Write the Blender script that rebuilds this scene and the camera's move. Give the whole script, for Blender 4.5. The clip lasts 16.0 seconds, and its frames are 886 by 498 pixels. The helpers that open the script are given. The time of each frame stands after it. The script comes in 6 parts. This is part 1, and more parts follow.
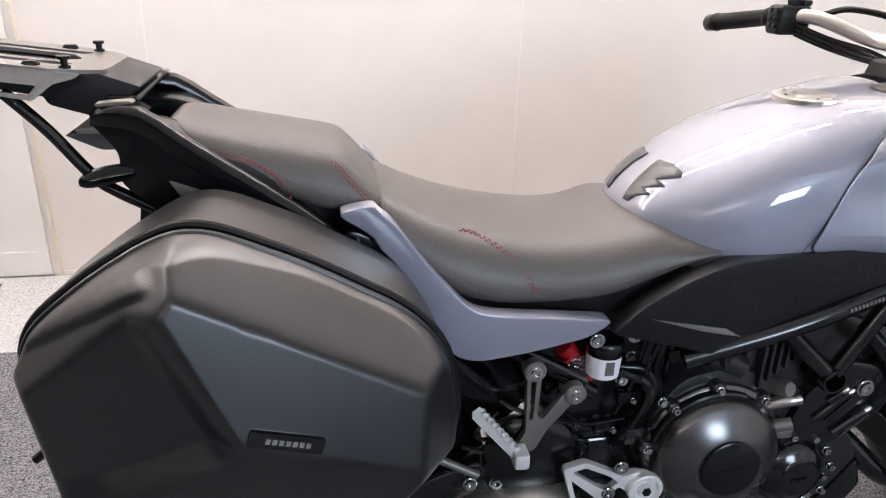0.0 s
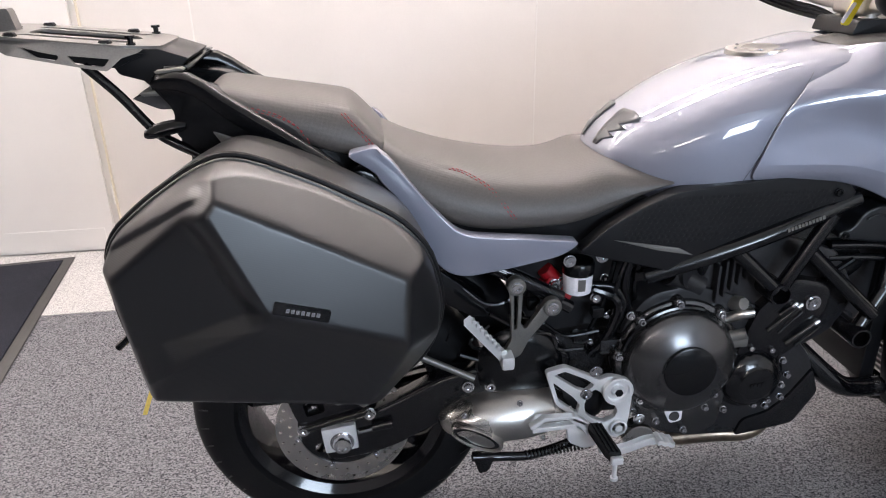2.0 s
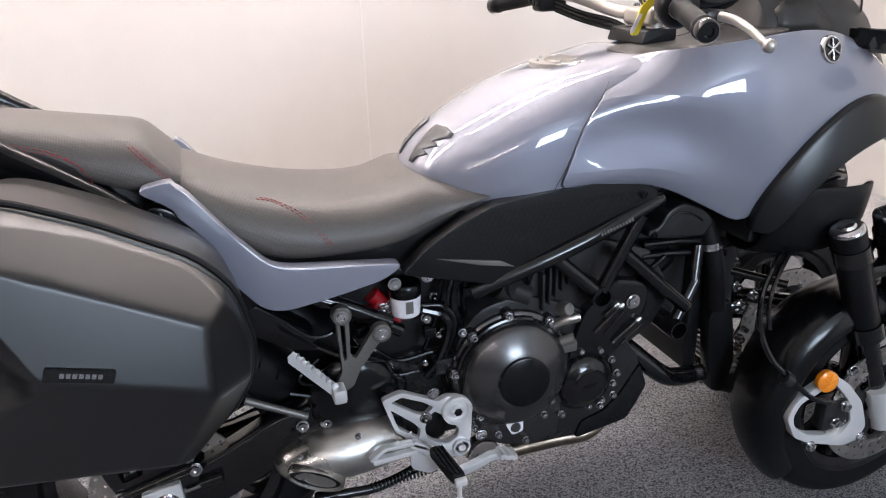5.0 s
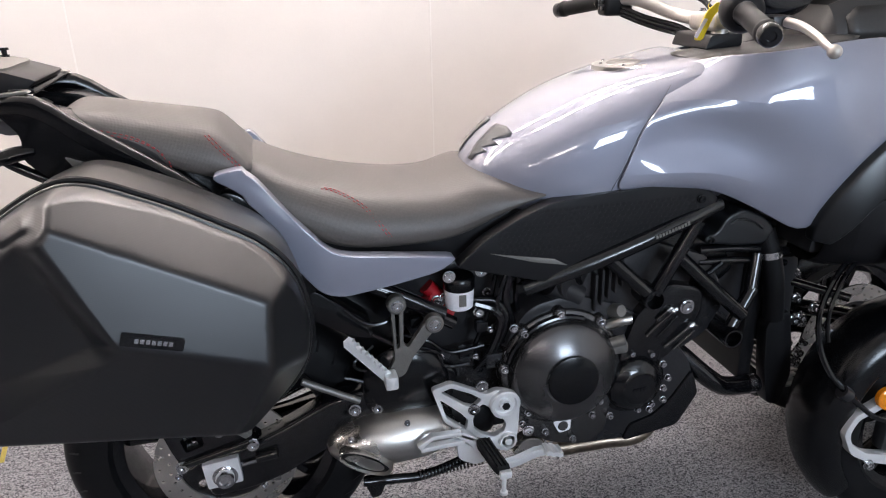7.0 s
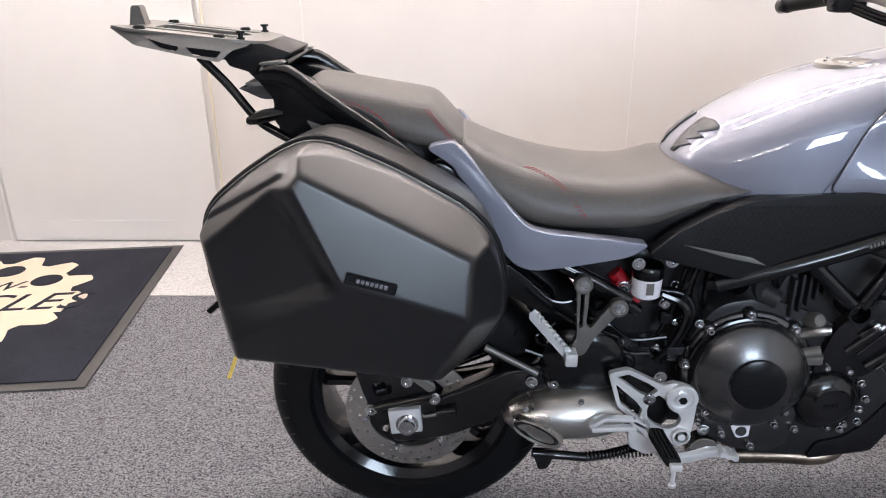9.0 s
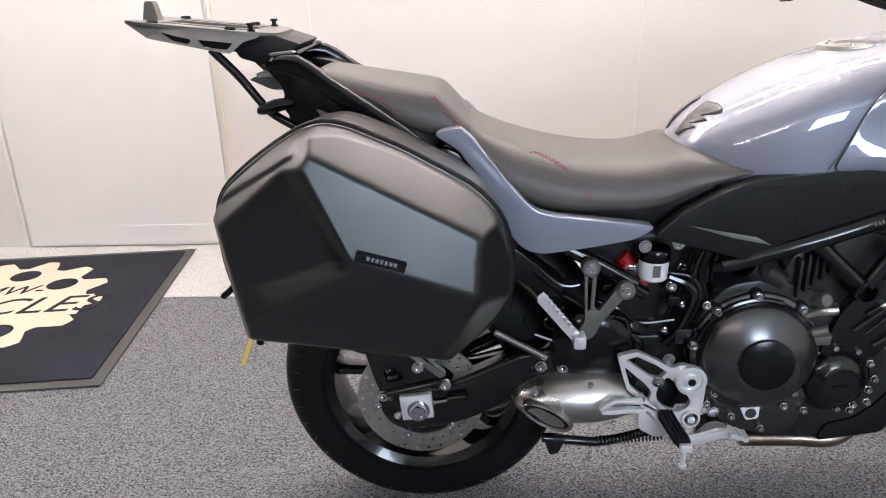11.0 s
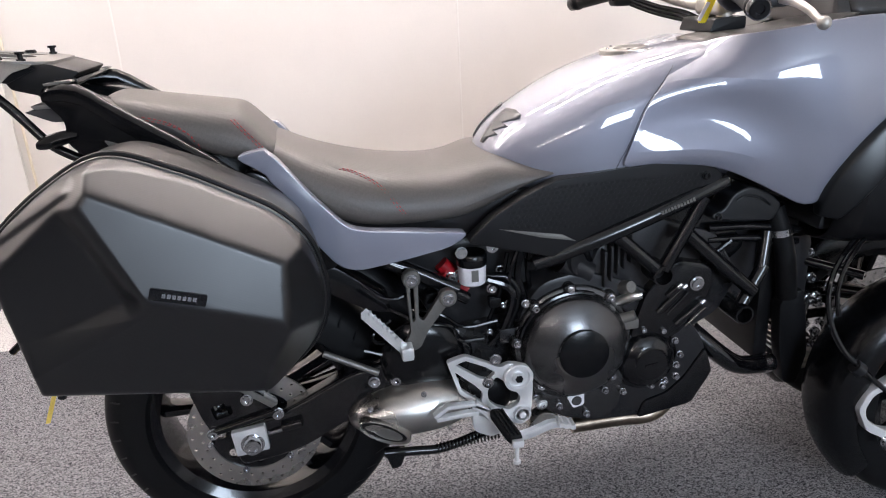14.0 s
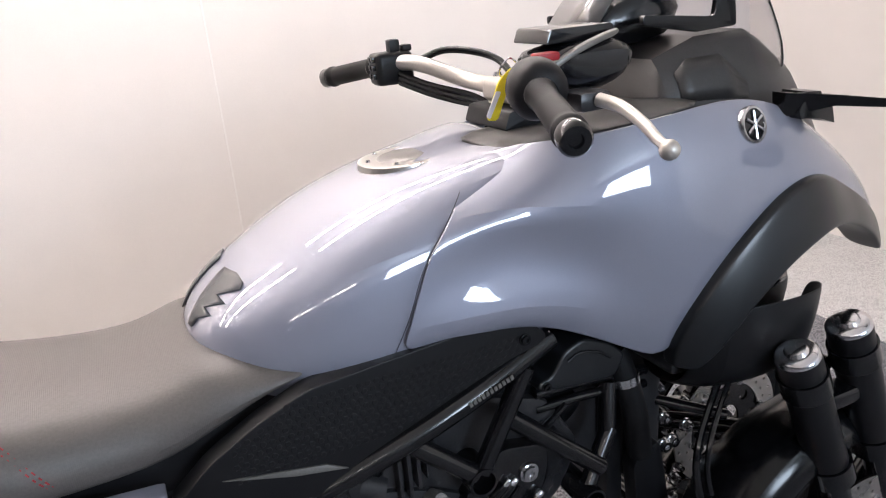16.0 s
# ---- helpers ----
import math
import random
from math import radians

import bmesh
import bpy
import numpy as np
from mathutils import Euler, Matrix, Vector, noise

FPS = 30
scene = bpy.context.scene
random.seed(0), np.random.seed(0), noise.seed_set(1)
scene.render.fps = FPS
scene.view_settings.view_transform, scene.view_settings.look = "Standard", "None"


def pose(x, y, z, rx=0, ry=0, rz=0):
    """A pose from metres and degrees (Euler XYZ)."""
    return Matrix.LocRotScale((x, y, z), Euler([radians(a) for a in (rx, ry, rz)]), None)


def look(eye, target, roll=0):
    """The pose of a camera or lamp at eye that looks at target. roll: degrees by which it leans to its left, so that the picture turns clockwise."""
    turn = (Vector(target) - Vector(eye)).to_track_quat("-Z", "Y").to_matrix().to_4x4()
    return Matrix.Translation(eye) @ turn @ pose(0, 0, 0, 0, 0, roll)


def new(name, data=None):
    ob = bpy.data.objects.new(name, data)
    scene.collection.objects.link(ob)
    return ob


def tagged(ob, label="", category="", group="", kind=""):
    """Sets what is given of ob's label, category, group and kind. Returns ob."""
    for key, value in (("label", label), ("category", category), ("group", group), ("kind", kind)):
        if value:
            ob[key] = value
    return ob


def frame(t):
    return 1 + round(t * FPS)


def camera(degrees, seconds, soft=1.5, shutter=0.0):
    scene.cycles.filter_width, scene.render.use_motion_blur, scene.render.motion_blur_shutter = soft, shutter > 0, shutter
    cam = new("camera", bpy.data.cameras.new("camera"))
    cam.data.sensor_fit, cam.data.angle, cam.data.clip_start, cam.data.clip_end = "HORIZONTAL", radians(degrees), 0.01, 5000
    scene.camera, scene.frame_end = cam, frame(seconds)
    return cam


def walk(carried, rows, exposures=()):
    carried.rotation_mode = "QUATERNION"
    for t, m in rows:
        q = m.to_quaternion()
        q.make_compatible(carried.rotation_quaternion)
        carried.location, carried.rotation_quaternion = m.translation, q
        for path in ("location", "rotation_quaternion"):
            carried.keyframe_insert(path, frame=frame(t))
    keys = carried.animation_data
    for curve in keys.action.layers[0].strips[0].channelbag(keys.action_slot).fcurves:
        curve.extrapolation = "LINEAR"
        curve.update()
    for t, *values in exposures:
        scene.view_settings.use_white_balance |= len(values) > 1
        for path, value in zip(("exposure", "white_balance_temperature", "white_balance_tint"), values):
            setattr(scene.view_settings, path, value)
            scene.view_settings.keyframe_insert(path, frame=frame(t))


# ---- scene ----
cam = camera(63.6, 16.0, soft=1.1)
PATH = [
    (0, (0.023, -1.094, 1.238), (0.363, 0.725, 0.48), 1.6),
    (0.5, (-0.058, -1.204, 1.228), (0.219, 0.629, 0.477), 0.8),
    (1, (-0.057, -1.291, 1.231), (0.137, 0.546, 0.463), -0.2),
    (1.5, (0.004, -1.327, 1.227), (0.184, 0.509, 0.455), -0.7),
    (2, (0.077, -1.352, 1.233), (0.282, 0.478, 0.45), -1.3),
    (2.5, (0.114, -1.352, 1.226), (0.393, 0.464, 0.434), -1.4),
    (3, (0.127, -1.336, 1.223), (0.502, 0.461, 0.428), -1.6),
    (3.5, (0.137, -1.323, 1.223), (0.624, 0.45, 0.436), -1.6),
    (4, (0.146, -1.314, 1.227), (0.726, 0.437, 0.455), -1.7),
    (6.5, (0.179, -1.343, 1.222), (0.715, 0.442, 0.497), -1.7),
    (7, (0.163, -1.359, 1.219), (0.581, 0.457, 0.491), -1.3),
    (7.5, (0.139, -1.377, 1.21), (0.433, 0.467, 0.493), -0.9),
    (8, (0.125, -1.384, 1.209), (0.285, 0.474, 0.485), -0.6),
    (8.5, (0.119, -1.403, 1.209), (0.16, 0.461, 0.485), -0.5),
    (9, (0.114, -1.427, 1.205), (0.059, 0.436, 0.48), -0.6),
    (11.5, (0.121, -1.471, 1.165), (0.041, 0.407, 0.482), -1.8),
    (12, (0.13, -1.482, 1.165), (0.108, 0.403, 0.497), -1.8),
    (12.5, (0.138, -1.49, 1.168), (0.176, 0.397, 0.507), -1.8),
    (13, (0.15, -1.498, 1.169), (0.26, 0.387, 0.512), -1.8),
    (13.5, (0.167, -1.494, 1.173), (0.36, 0.381, 0.505), -2.3),
    (14, (0.2, -1.458, 1.171), (0.504, 0.397, 0.489), -3.1),
    (14.5, (0.225, -1.355, 1.166), (0.694, 0.461, 0.473), -3.9),
    (15, (0.229, -1.214, 1.205), (0.816, 0.57, 0.516), -4.5),
    (15.5, (0.324, -1.075, 1.222), (1.021, 0.67, 0.537), -4.8),
    (16, (0.492, -0.969, 1.262), (1.244, 0.754, 0.581), -4.9),
]
walk(cam, [(t, look(eye, target, roll)) for t, eye, target, roll in PATH])

# ---- light ----
world = bpy.data.worlds.new("room_air")
scene.world = world
world.use_nodes = True
world.node_tree.nodes["Background"].inputs[0].default_value = (0.75, 0.82, 1.0, 1)
world.node_tree.nodes["Background"].inputs[1].default_value = 0.3
scene.view_settings.exposure = 0.0


# ---- materials ----
def material(name, colour, rough=0.5, metal=0.0, grain=0.0, grain_scale=80.0, bump=0.0, bump_scale=200.0,
             stain=0.0, coat=0.0, weave="", rough_var=0.05, emit=0.0, spec=0.5, coat_rough=0.04):
    """Principled surface with two scales of colour variation, roughness wear and fine relief."""
    m = bpy.data.materials.new(name)
    m.use_nodes = True
    nt = m.node_tree
    n, l = nt.nodes, nt.links
    p = n["Principled BSDF"]
    p.inputs["Metallic"].default_value = metal
    p.inputs["Specular IOR Level"].default_value = spec
    p.inputs["Coat Weight"].default_value = coat
    p.inputs["Coat Roughness"].default_value = coat_rough
    co = n.new("ShaderNodeTexCoord")
    fine = n.new("ShaderNodeTexNoise")
    fine.inputs["Scale"].default_value = grain_scale
    fine.inputs["Detail"].default_value = 3
    wide = n.new("ShaderNodeTexNoise")
    wide.inputs["Scale"].default_value = 5.0
    wide.inputs["Detail"].default_value = 5
    for t in (fine, wide):
        l.new(co.outputs["Object"], t.inputs["Vector"])

    def shifted(tex, amount, base):
        r = n.new("ShaderNodeMapRange")
        r.inputs["From Min"].default_value, r.inputs["From Max"].default_value = 0.3, 0.7
        r.inputs["To Min"].default_value, r.inputs["To Max"].default_value = base - amount, base + amount
        l.new(tex.outputs["Fac"], r.inputs["Value"])
        return r.outputs[0]
    mul = n.new("ShaderNodeMath")
    mul.operation = "MULTIPLY"
    l.new(shifted(fine, grain, 1.0), mul.inputs[0])
    l.new(shifted(wide, stain, 1.0), mul.inputs[1])
    mix = n.new("ShaderNodeVectorMath")
    mix.operation = "SCALE"
    mix.inputs[0].default_value = colour
    l.new(mul.outputs[0], mix.inputs["Scale"])
    l.new(mix.outputs[0], p.inputs["Base Color"])
    l.new(shifted(wide, rough_var, rough), p.inputs["Roughness"])
    if bump or weave:
        b = n.new("ShaderNodeBump")
        b.inputs["Strength"].default_value = bump
        b.inputs["Distance"].default_value = 0.0007 if weave else 0.0002
        if weave == "":
            t = n.new("ShaderNodeTexNoise")
            t.inputs["Scale"].default_value = bump_scale
            l.new(co.outputs["Object"], t.inputs["Vector"])
            l.new(t.outputs["Fac"], b.inputs["Height"])
        else:
            waves = []
            for a in ((weave, 0), (weave, 1))[: 2 if weave == "cross" else 1]:
                t = n.new("ShaderNodeTexWave")
                t.bands_direction = {"cross": ("X", "Z")[a[1]], "rows": "Z"}[weave]
                t.inputs["Scale"].default_value = bump_scale
                t.inputs["Distortion"].default_value = 0.25
                l.new(co.outputs["Object"], t.inputs["Vector"])
                waves.append(t.outputs["Fac"])
            if len(waves) == 2:
                add = n.new("ShaderNodeMath")
                l.new(waves[0], add.inputs[0])
                l.new(waves[1], add.inputs[1])
                waves = [add.outputs[0]]
            l.new(waves[0], b.inputs["Height"])
        l.new(b.outputs[0], p.inputs["Normal"])
    if emit:
        p.inputs["Emission Color"].default_value = (*colour, 1)
        p.inputs["Emission Strength"].default_value = emit
    return m


PAINT = material("blue_grey_paint", (0.235, 0.244, 0.308), 0.5, 0.3, 0.06, 1400, coat=1.0, rough_var=0.03, spec=0.5, coat_rough=0.025)
PAINT.node_tree.nodes["Principled BSDF"].inputs["Coat IOR"].default_value = 1.85
VINYL = material("seat_vinyl", (0.094, 0.084, 0.078), 0.46, 0, 0.1, 300, 0.12, 150, weave="cross", stain=0.06, spec=0.5)
SEAT_SMOOTH = material("seat_vinyl_smooth", (0.035, 0.033, 0.034), 0.5, 0, 0.1, 300, 0.15, 900, stain=0.06)
CASE = material("case_vinyl", (0.0055, 0.0058, 0.0072), 0.33, 0, 0.1, 400, 0.045, 137, weave="rows", stain=0.05, spec=0.62, coat=0.10, coat_rough=0.26)
CASE_PLAIN = material("case_plain", (0.005, 0.0052, 0.006), 0.36, 0, 0.1, 400, 0.12, 900, stain=0.05)
BLACK = material("black_plastic", (0.003, 0.0032, 0.004), 0.22, 0, 0.15, 300, 0.1, 700, stain=0.1, spec=0.4)
MATT = material("matt_black_plastic", (0.0045, 0.0045, 0.0056), 0.42, 0, 0.15, 400, 0.15, 900, stain=0.1, spec=0.3)
GLOSS = material("gloss_black_paint", (0.004, 0.004, 0.005), 0.14, 0, 0.05, 200, coat=0.3, stain=0.1, spec=0.4)
SATIN = material("satin_black_metal", (0.004, 0.004, 0.005), 0.17, 0, 0.1, 500, 0.04, 600, stain=0.1, spec=0.6)
COVER = material("satin_engine_cover", (0.115, 0.113, 0.116), 0.26, 0.9, 0.1, 600, 0.05, 800, stain=0.1, spec=0.5)
CAST = material("dark_cast_alloy", (0.018, 0.018, 0.020), 0.30, 0.1, 0.2, 300, 0.25, 300, stain=0.2, spec=0.5)
GUN = material("gunmetal", (0.19, 0.182, 0.17), 0.42, 0.6, 0.1, 400, 0.1, 500, stain=0.1)
SILVER = material("silver_alloy", (0.82, 0.82, 0.83), 0.34, 0.5, 0.06, 400, 0.08, 500, stain=0.08)
STEEL = material("brushed_steel", (0.56, 0.545, 0.52), 0.30, 1.0, 0.08, 500, 0.06, 300, stain=0.1, rough_var=0.08)
CHROME = material("polished_bolt", (0.62, 0.62, 0.64), 0.2, 1.0, 0.05, 500)
RUBBER = material("rubber", (0.006, 0.006, 0.0068), 0.5, 0, 0.2, 300, 0.2, 500, stain=0.15, spec=0.18)
WALL = material("warm_white_paint", (0.70, 0.655, 0.617), 0.62, 0, 0.015, 300, 0.05, 400, stain=0.02)
DOORPAINT = material("white_door_paint", (0.76, 0.725, 0.69), 0.5, 0, 0.015, 300, 0.03, 300, stain=0.015)
CREAM = material("cream_edge", (0.72, 0.64, 0.52), 0.6, 0, 0.05, 200)
# assumed dark tone of unseen walls and panels, keeps the reflections in the bike dark
UNSEEN_DARK = material("unseen_wall_dark", (0.07, 0.073, 0.082), 0.7, 0, 0.05, 100, 0.05, 200, stain=0.1)
CEIL = material("white_ceiling", (0.8, 0.79, 0.77), 0.8, 0, 0.03, 200, 0.1, 100)
CREAMPRINT = material("cream_print", (0.66, 0.56, 0.42), 0.9, 0, 0.14, 500, 0.5, 700, stain=0.06)
MATBLACK = material("mat_pile", (0.024, 0.025, 0.033), 0.95, 0, 0.75, 450, 0.9, 450, stain=0.25, spec=0.15)
MATEDGE = material("mat_rubber_edge", (0.06, 0.058, 0.055), 0.7, 0, 0.15, 300, 0.2, 400)
RED = material("red_paint", (0.30, 0.008, 0.014), 0.35, 0, 0.1, 300)
REDSTITCH = material("red_thread", (0.30, 0.024, 0.030), 0.75, 0, 0.2, 900)
ORANGE = material("orange_reflector", (0.85, 0.27, 0.01), 0.2, 0, 0.15, 300, coat=0.8)
YELLOW = material("yellow_plastic", (0.85, 0.68, 0.02), 0.5, 0, 0.05, 300)
STRAP = material("yellow_strap", (0.75, 0.55, 0.12), 0.6, 0, 0.1, 300)
WHITE = material("white_translucent_plastic", (0.78, 0.76, 0.80), 0.35, 0, 0.05, 200)
BARSILVER = material("champagne_bar", (0.52, 0.49, 0.45), 0.4, 0.7, 0.05, 300)
PIPE = material("heat_tinted_pipe", (0.34, 0.27, 0.21), 0.35, 1.0, 0.2, 60, stain=0.35)
GRIP = material("translucent_grip_rubber", (0.085, 0.085, 0.088), 0.35, 0, 0.1, 400)
LENS = material("smoked_lens", (0.05, 0.048, 0.05), 0.14, 0, 0, 50, coat=1.0)
ARCH = material("satin_grey_plastic", (0.006, 0.007, 0.0085), 0.34, 0, 0.12, 400, 0.12, 900, stain=0.08, spec=0.5)
COWL = material("grained_grey_plastic", (0.03, 0.028, 0.027), 0.42, 0, 0.12, 400, 0.2, 700, stain=0.08)
LAMPWHITE = material("lamp_diffuser", (1.0, 0.905, 0.885), 0.5, emit=65.5)
SCREENGLASS = bpy.data.materials.new("clear_screen")
SCREENGLASS.use_nodes = True
_p = SCREENGLASS.node_tree.nodes["Principled BSDF"]
_p.inputs["Transmission Weight"].default_value = 0.95
_p.inputs["Roughness"].default_value = 0.03
_p.inputs["IOR"].default_value = 1.1
_p.inputs["Base Color"].default_value = (0.72, 0.72, 0.74, 1)


def carpet(name, dark, light, share):
    """Loop pile: dark and light yarn tips a few millimetres across."""
    m = bpy.data.materials.new(name)
    m.use_nodes = True
    n, l = m.node_tree.nodes, m.node_tree.links
    p = n["Principled BSDF"]
    p.inputs["Roughness"].default_value = 0.95
    p.inputs["Specular IOR Level"].default_value = 0.1
    co = n.new("ShaderNodeTexCoord")
    mp = n.new("ShaderNodeMapping")
    mp.inputs["Scale"].default_value = (1.0, 1.35, 1.0)
    l.new(co.outputs["Object"], mp.inputs[0])
    tip = n.new("ShaderNodeTexVoronoi")
    tip.inputs["Scale"].default_value = 330
    l.new(mp.outputs[0], tip.inputs["Vector"])
    own = n.new("ShaderNodeSeparateColor")
    l.new(tip.outputs["Color"], own.inputs[0])
    tuft = n.new("ShaderNodeTexNoise")
    tuft.inputs["Scale"].default_value = 120
    tuft.inputs["Detail"].default_value = 2
    l.new(mp.outputs[0], tuft.inputs["Vector"])
    t = n.new("ShaderNodeMix")
    t.inputs[0].default_value = 0.5
    l.new(own.outputs[0], t.inputs[2])
    l.new(tuft.outputs["Fac"], t.inputs[3])
    w = n.new("ShaderNodeTexNoise")
    w.inputs["Scale"].default_value = 6.0
    w.inputs["Detail"].default_value = 6
    l.new(co.outputs["Object"], w.inputs["Vector"])
    a = n.new("ShaderNodeMath")
    a.operation = "MULTIPLY_ADD"
    a.inputs[1].default_value, a.inputs[2].default_value = 0.07, share + 0.045
    l.new(w.outputs["Fac"], a.inputs[0])
    s = n.new("ShaderNodeMath")
    l.new(t.outputs[0], s.inputs[0])
    l.new(a.outputs[0], s.inputs[1])
    r = n.new("ShaderNodeValToRGB")
    r.color_ramp.elements[0].position, r.color_ramp.elements[0].color = 0.26, (*dark, 1)
    r.color_ramp.elements[1].position, r.color_ramp.elements[1].color = 0.68, (*light, 1)
    l.new(s.outputs[0], r.inputs[0])
    l.new(r.outputs[0], p.inputs["Base Color"])
    b = n.new("ShaderNodeBump")
    b.inputs["Strength"].default_value, b.inputs["Distance"].default_value = 0.35, 0.002
    l.new(t.outputs[0], b.inputs["Height"])
    l.new(b.outputs[0], p.inputs["Normal"])
    return m


CARPET = carpet("dark_speckled_carpet", (0.022, 0.022, 0.027), (0.275, 0.275, 0.288), -0.09)
CARPET_LIGHT = carpet("light_speckled_carpet", (0.26, 0.255, 0.25), (0.62, 0.605, 0.59), -0.05)


# ---- shape helpers ----
def part(name, bm, mat, parent=None, label="", smooth=40, sub=0, solid=0.0):
    """Links a bmesh as one mesh object under a thing or part."""
    me = bpy.data.meshes.new(name)
    bmesh.ops.recalc_face_normals(bm, faces=bm.faces[:])
    bm.to_mesh(me)
    bm.free()
    for m in mat if isinstance(mat, (list, tuple)) else (mat,):
        me.materials.append(m)
    if smooth:
        me.polygons.foreach_set("use_smooth", [True] * len(me.polygons))
        me.set_sharp_from_angle(angle=radians(smooth))
    ob = new(name, me)
    if solid:
        k = ob.modifiers.new("thickness", "SOLIDIFY")
        k.thickness, k.offset = solid, 0
    if sub:
        k = ob.modifiers.new("rounding", "SUBSURF")
        k.levels = k.render_levels = sub
    ob.parent = parent
    if label:
        ob["label"] = label
    return ob


def thing(name, label, category, at=(0, 0, 0), group=""):
    ob = new(name)
    ob.location = at
    ob.empty_display_size = 0.05
    return tagged(ob, label, category, group)


def bevelled(bm, width, segments=2, angle=30):
    if width:
        edges = [e for e in bm.edges if e.is_manifold and e.calc_face_angle(0) > radians(angle)]
        bmesh.ops.bevel(bm, geom=edges, offset=width, segments=segments, profile=0.6, affect="EDGES", clamp_overlap=True)
    return bm


def box(x0, x1, y0, y1, z0, z1, bevel=0.0, seg=2):
    bm = bmesh.new()
    bmesh.ops.create_cube(bm, size=1)
    for v in bm.verts:
        v.co = ((x0 + x1) / 2 + v.co.x * (x1 - x0), (y0 + y1) / 2 + v.co.y * (y1 - y0), (z0 + z1) / 2 + v.co.z * (z1 - z0))
    return bevelled(bm, bevel, seg)


def ring(cx, cz, r, n=24, squash=1.0, turn=0.0):
    return [(cx + r * math.cos(turn + 2 * math.pi * i / n), cz + squash * r * math.sin(turn + 2 * math.pi * i / n)) for i in range(n)]


def rounded(pts, r=0.01, n=4):
    """A closed outline with its corners rounded."""
    out = []
    for i, p in enumerate(pts):
        a, b, c = Vector(pts[i - 1]), Vector(p), Vector(pts[(i + 1) % len(pts)])
        d0, d1 = min(r, (a - b).length * 0.45), min(r, (c - b).length * 0.45)
        s, e = b + (a - b).normalized() * d0, b + (c - b).normalized() * d1
        for k in range(n + 1):
            t = k / n
            out.append(tuple((1 - t) ** 2 * s + 2 * t * (1 - t) * b + t * t * e))
    return out


def plate(outline, y0, y1, bevel=0.0, holes=(), lean=None, seg=2):
    """A slab in the x-z plane from y0 to y1, with real holes. lean(x, z): shift in y."""
    bm = bmesh.new()
    edges = []
    for loop in (outline, *holes):
        vs = [bm.verts.new((x, y0, z)) for x, z in loop]
        edges += [bm.edges.new((vs[i - 1], vs[i])) for i in range(len(vs))]
    if holes:
        bmesh.ops.triangle_fill(bm, edges=edges, use_beauty=True)
    else:
        bm.faces.new(bm.verts[:])
    got = bmesh.ops.extrude_face_region(bm, geom=bm.faces[:])
    for v in got["geom"]:
        if isinstance(v, bmesh.types.BMVert):
            v.co.y = y1
    bmesh.ops.recalc_face_normals(bm, faces=bm.faces[:])
    bevelled(bm, bevel, seg, 50)
    if lean:
        for v in bm.verts:
            v.co.y += lean(v.co.x, v.co.z)
    return bm


def smooth_line(pts, n=6):
    """Catmull-Rom through the points."""
    p = [Vector(q) for q in pts]
    if len(p) < 3:
        return p
    p = [2 * p[0] - p[1], *p, 2 * p[-1] - p[-2]]
    out = []
    for i in range(1, len(p) - 2):
        for k in range(n):
            t = k / n
            out.append(0.5 * (2 * p[i] + (p[i + 1] - p[i - 1]) * t + (2 * p[i - 1] - 5 * p[i] + 4 * p[i + 1] - p[i + 2]) * t * t
                              + (3 * p[i] - p[i - 1] - 3 * p[i + 1] + p[i + 2]) * t ** 3))
    return out + [p[-2]]


def tube(pts, r, seg=12, curve=True, hollow=0.0, r1=None, bm=None):
    """A round pipe along a line; r1: radius at its end."""
    bm = bm or bmesh.new()
    line = smooth_line(pts) if curve else [Vector(q) for q in pts]
    rings, side = [], None
    for i, c in enumerate(line):
        d = (line[min(i + 1, len(line) - 1)] - line[max(i - 1, 0)]).normalized()
        side = d.orthogonal().normalized() if side is None else (side - d * side.dot(d)).normalized()
        up = d.cross(side)
        rr = r if r1 is None else r + (r1 - r) * i / max(1, len(line) - 1)
        rings.append([bm.verts.new(c + rr * (math.cos(a) * side + math.sin(a) * up)) for a in [2 * math.pi * k / seg for k in range(seg)]])
    for a, b in zip(rings, rings[1:]):
        for k in range(seg):
            bm.faces.new((a[k - 1], a[k], b[k], b[k - 1]))
    if not hollow:
        bm.faces.new(rings[0][::-1])
        bm.faces.new(rings[-1])
    return bm


def lathe(profile, centre, axis="y", seg=48, closed=False, bm=None):
    """Turns (radius, distance along the axis) round an axis through the centre."""
    bm = bm or bmesh.new()
    c = Vector(centre)
    if isinstance(axis, str):
        axis = {"x": (1, 0, 0), "y": (0, 1, 0), "z": (0, 0, 1)}[axis]
    d = Vector(axis).normalized()
    s = Vector((1, 0, 0)) if abs(d.x) < 0.9 else Vector((0, 0, 1))
    s = (s - d * s.dot(d)).normalized()
    u = d.cross(s)
    rows = []
    for r, h in profile:
        if r < 1e-5:
            rows.append([bm.verts.new(c + d * h)] * seg)
        else:
            rows.append([bm.verts.new(c + d * h + r * (math.cos(a) * s + math.sin(a) * u)) for a in [2 * math.pi * k / seg for k in range(seg)]])
    pairs = list(zip(rows, rows[1:])) + ([(rows[-1], rows[0])] if closed else [])
    for a, b in pairs:
        for k in range(seg):
            f = []
            for v in (a[k - 1], a[k], b[k], b[k - 1]):
                if v not in f:
                    f.append(v)
            if len(f) > 2:
                bm.faces.new(f)
    return bm


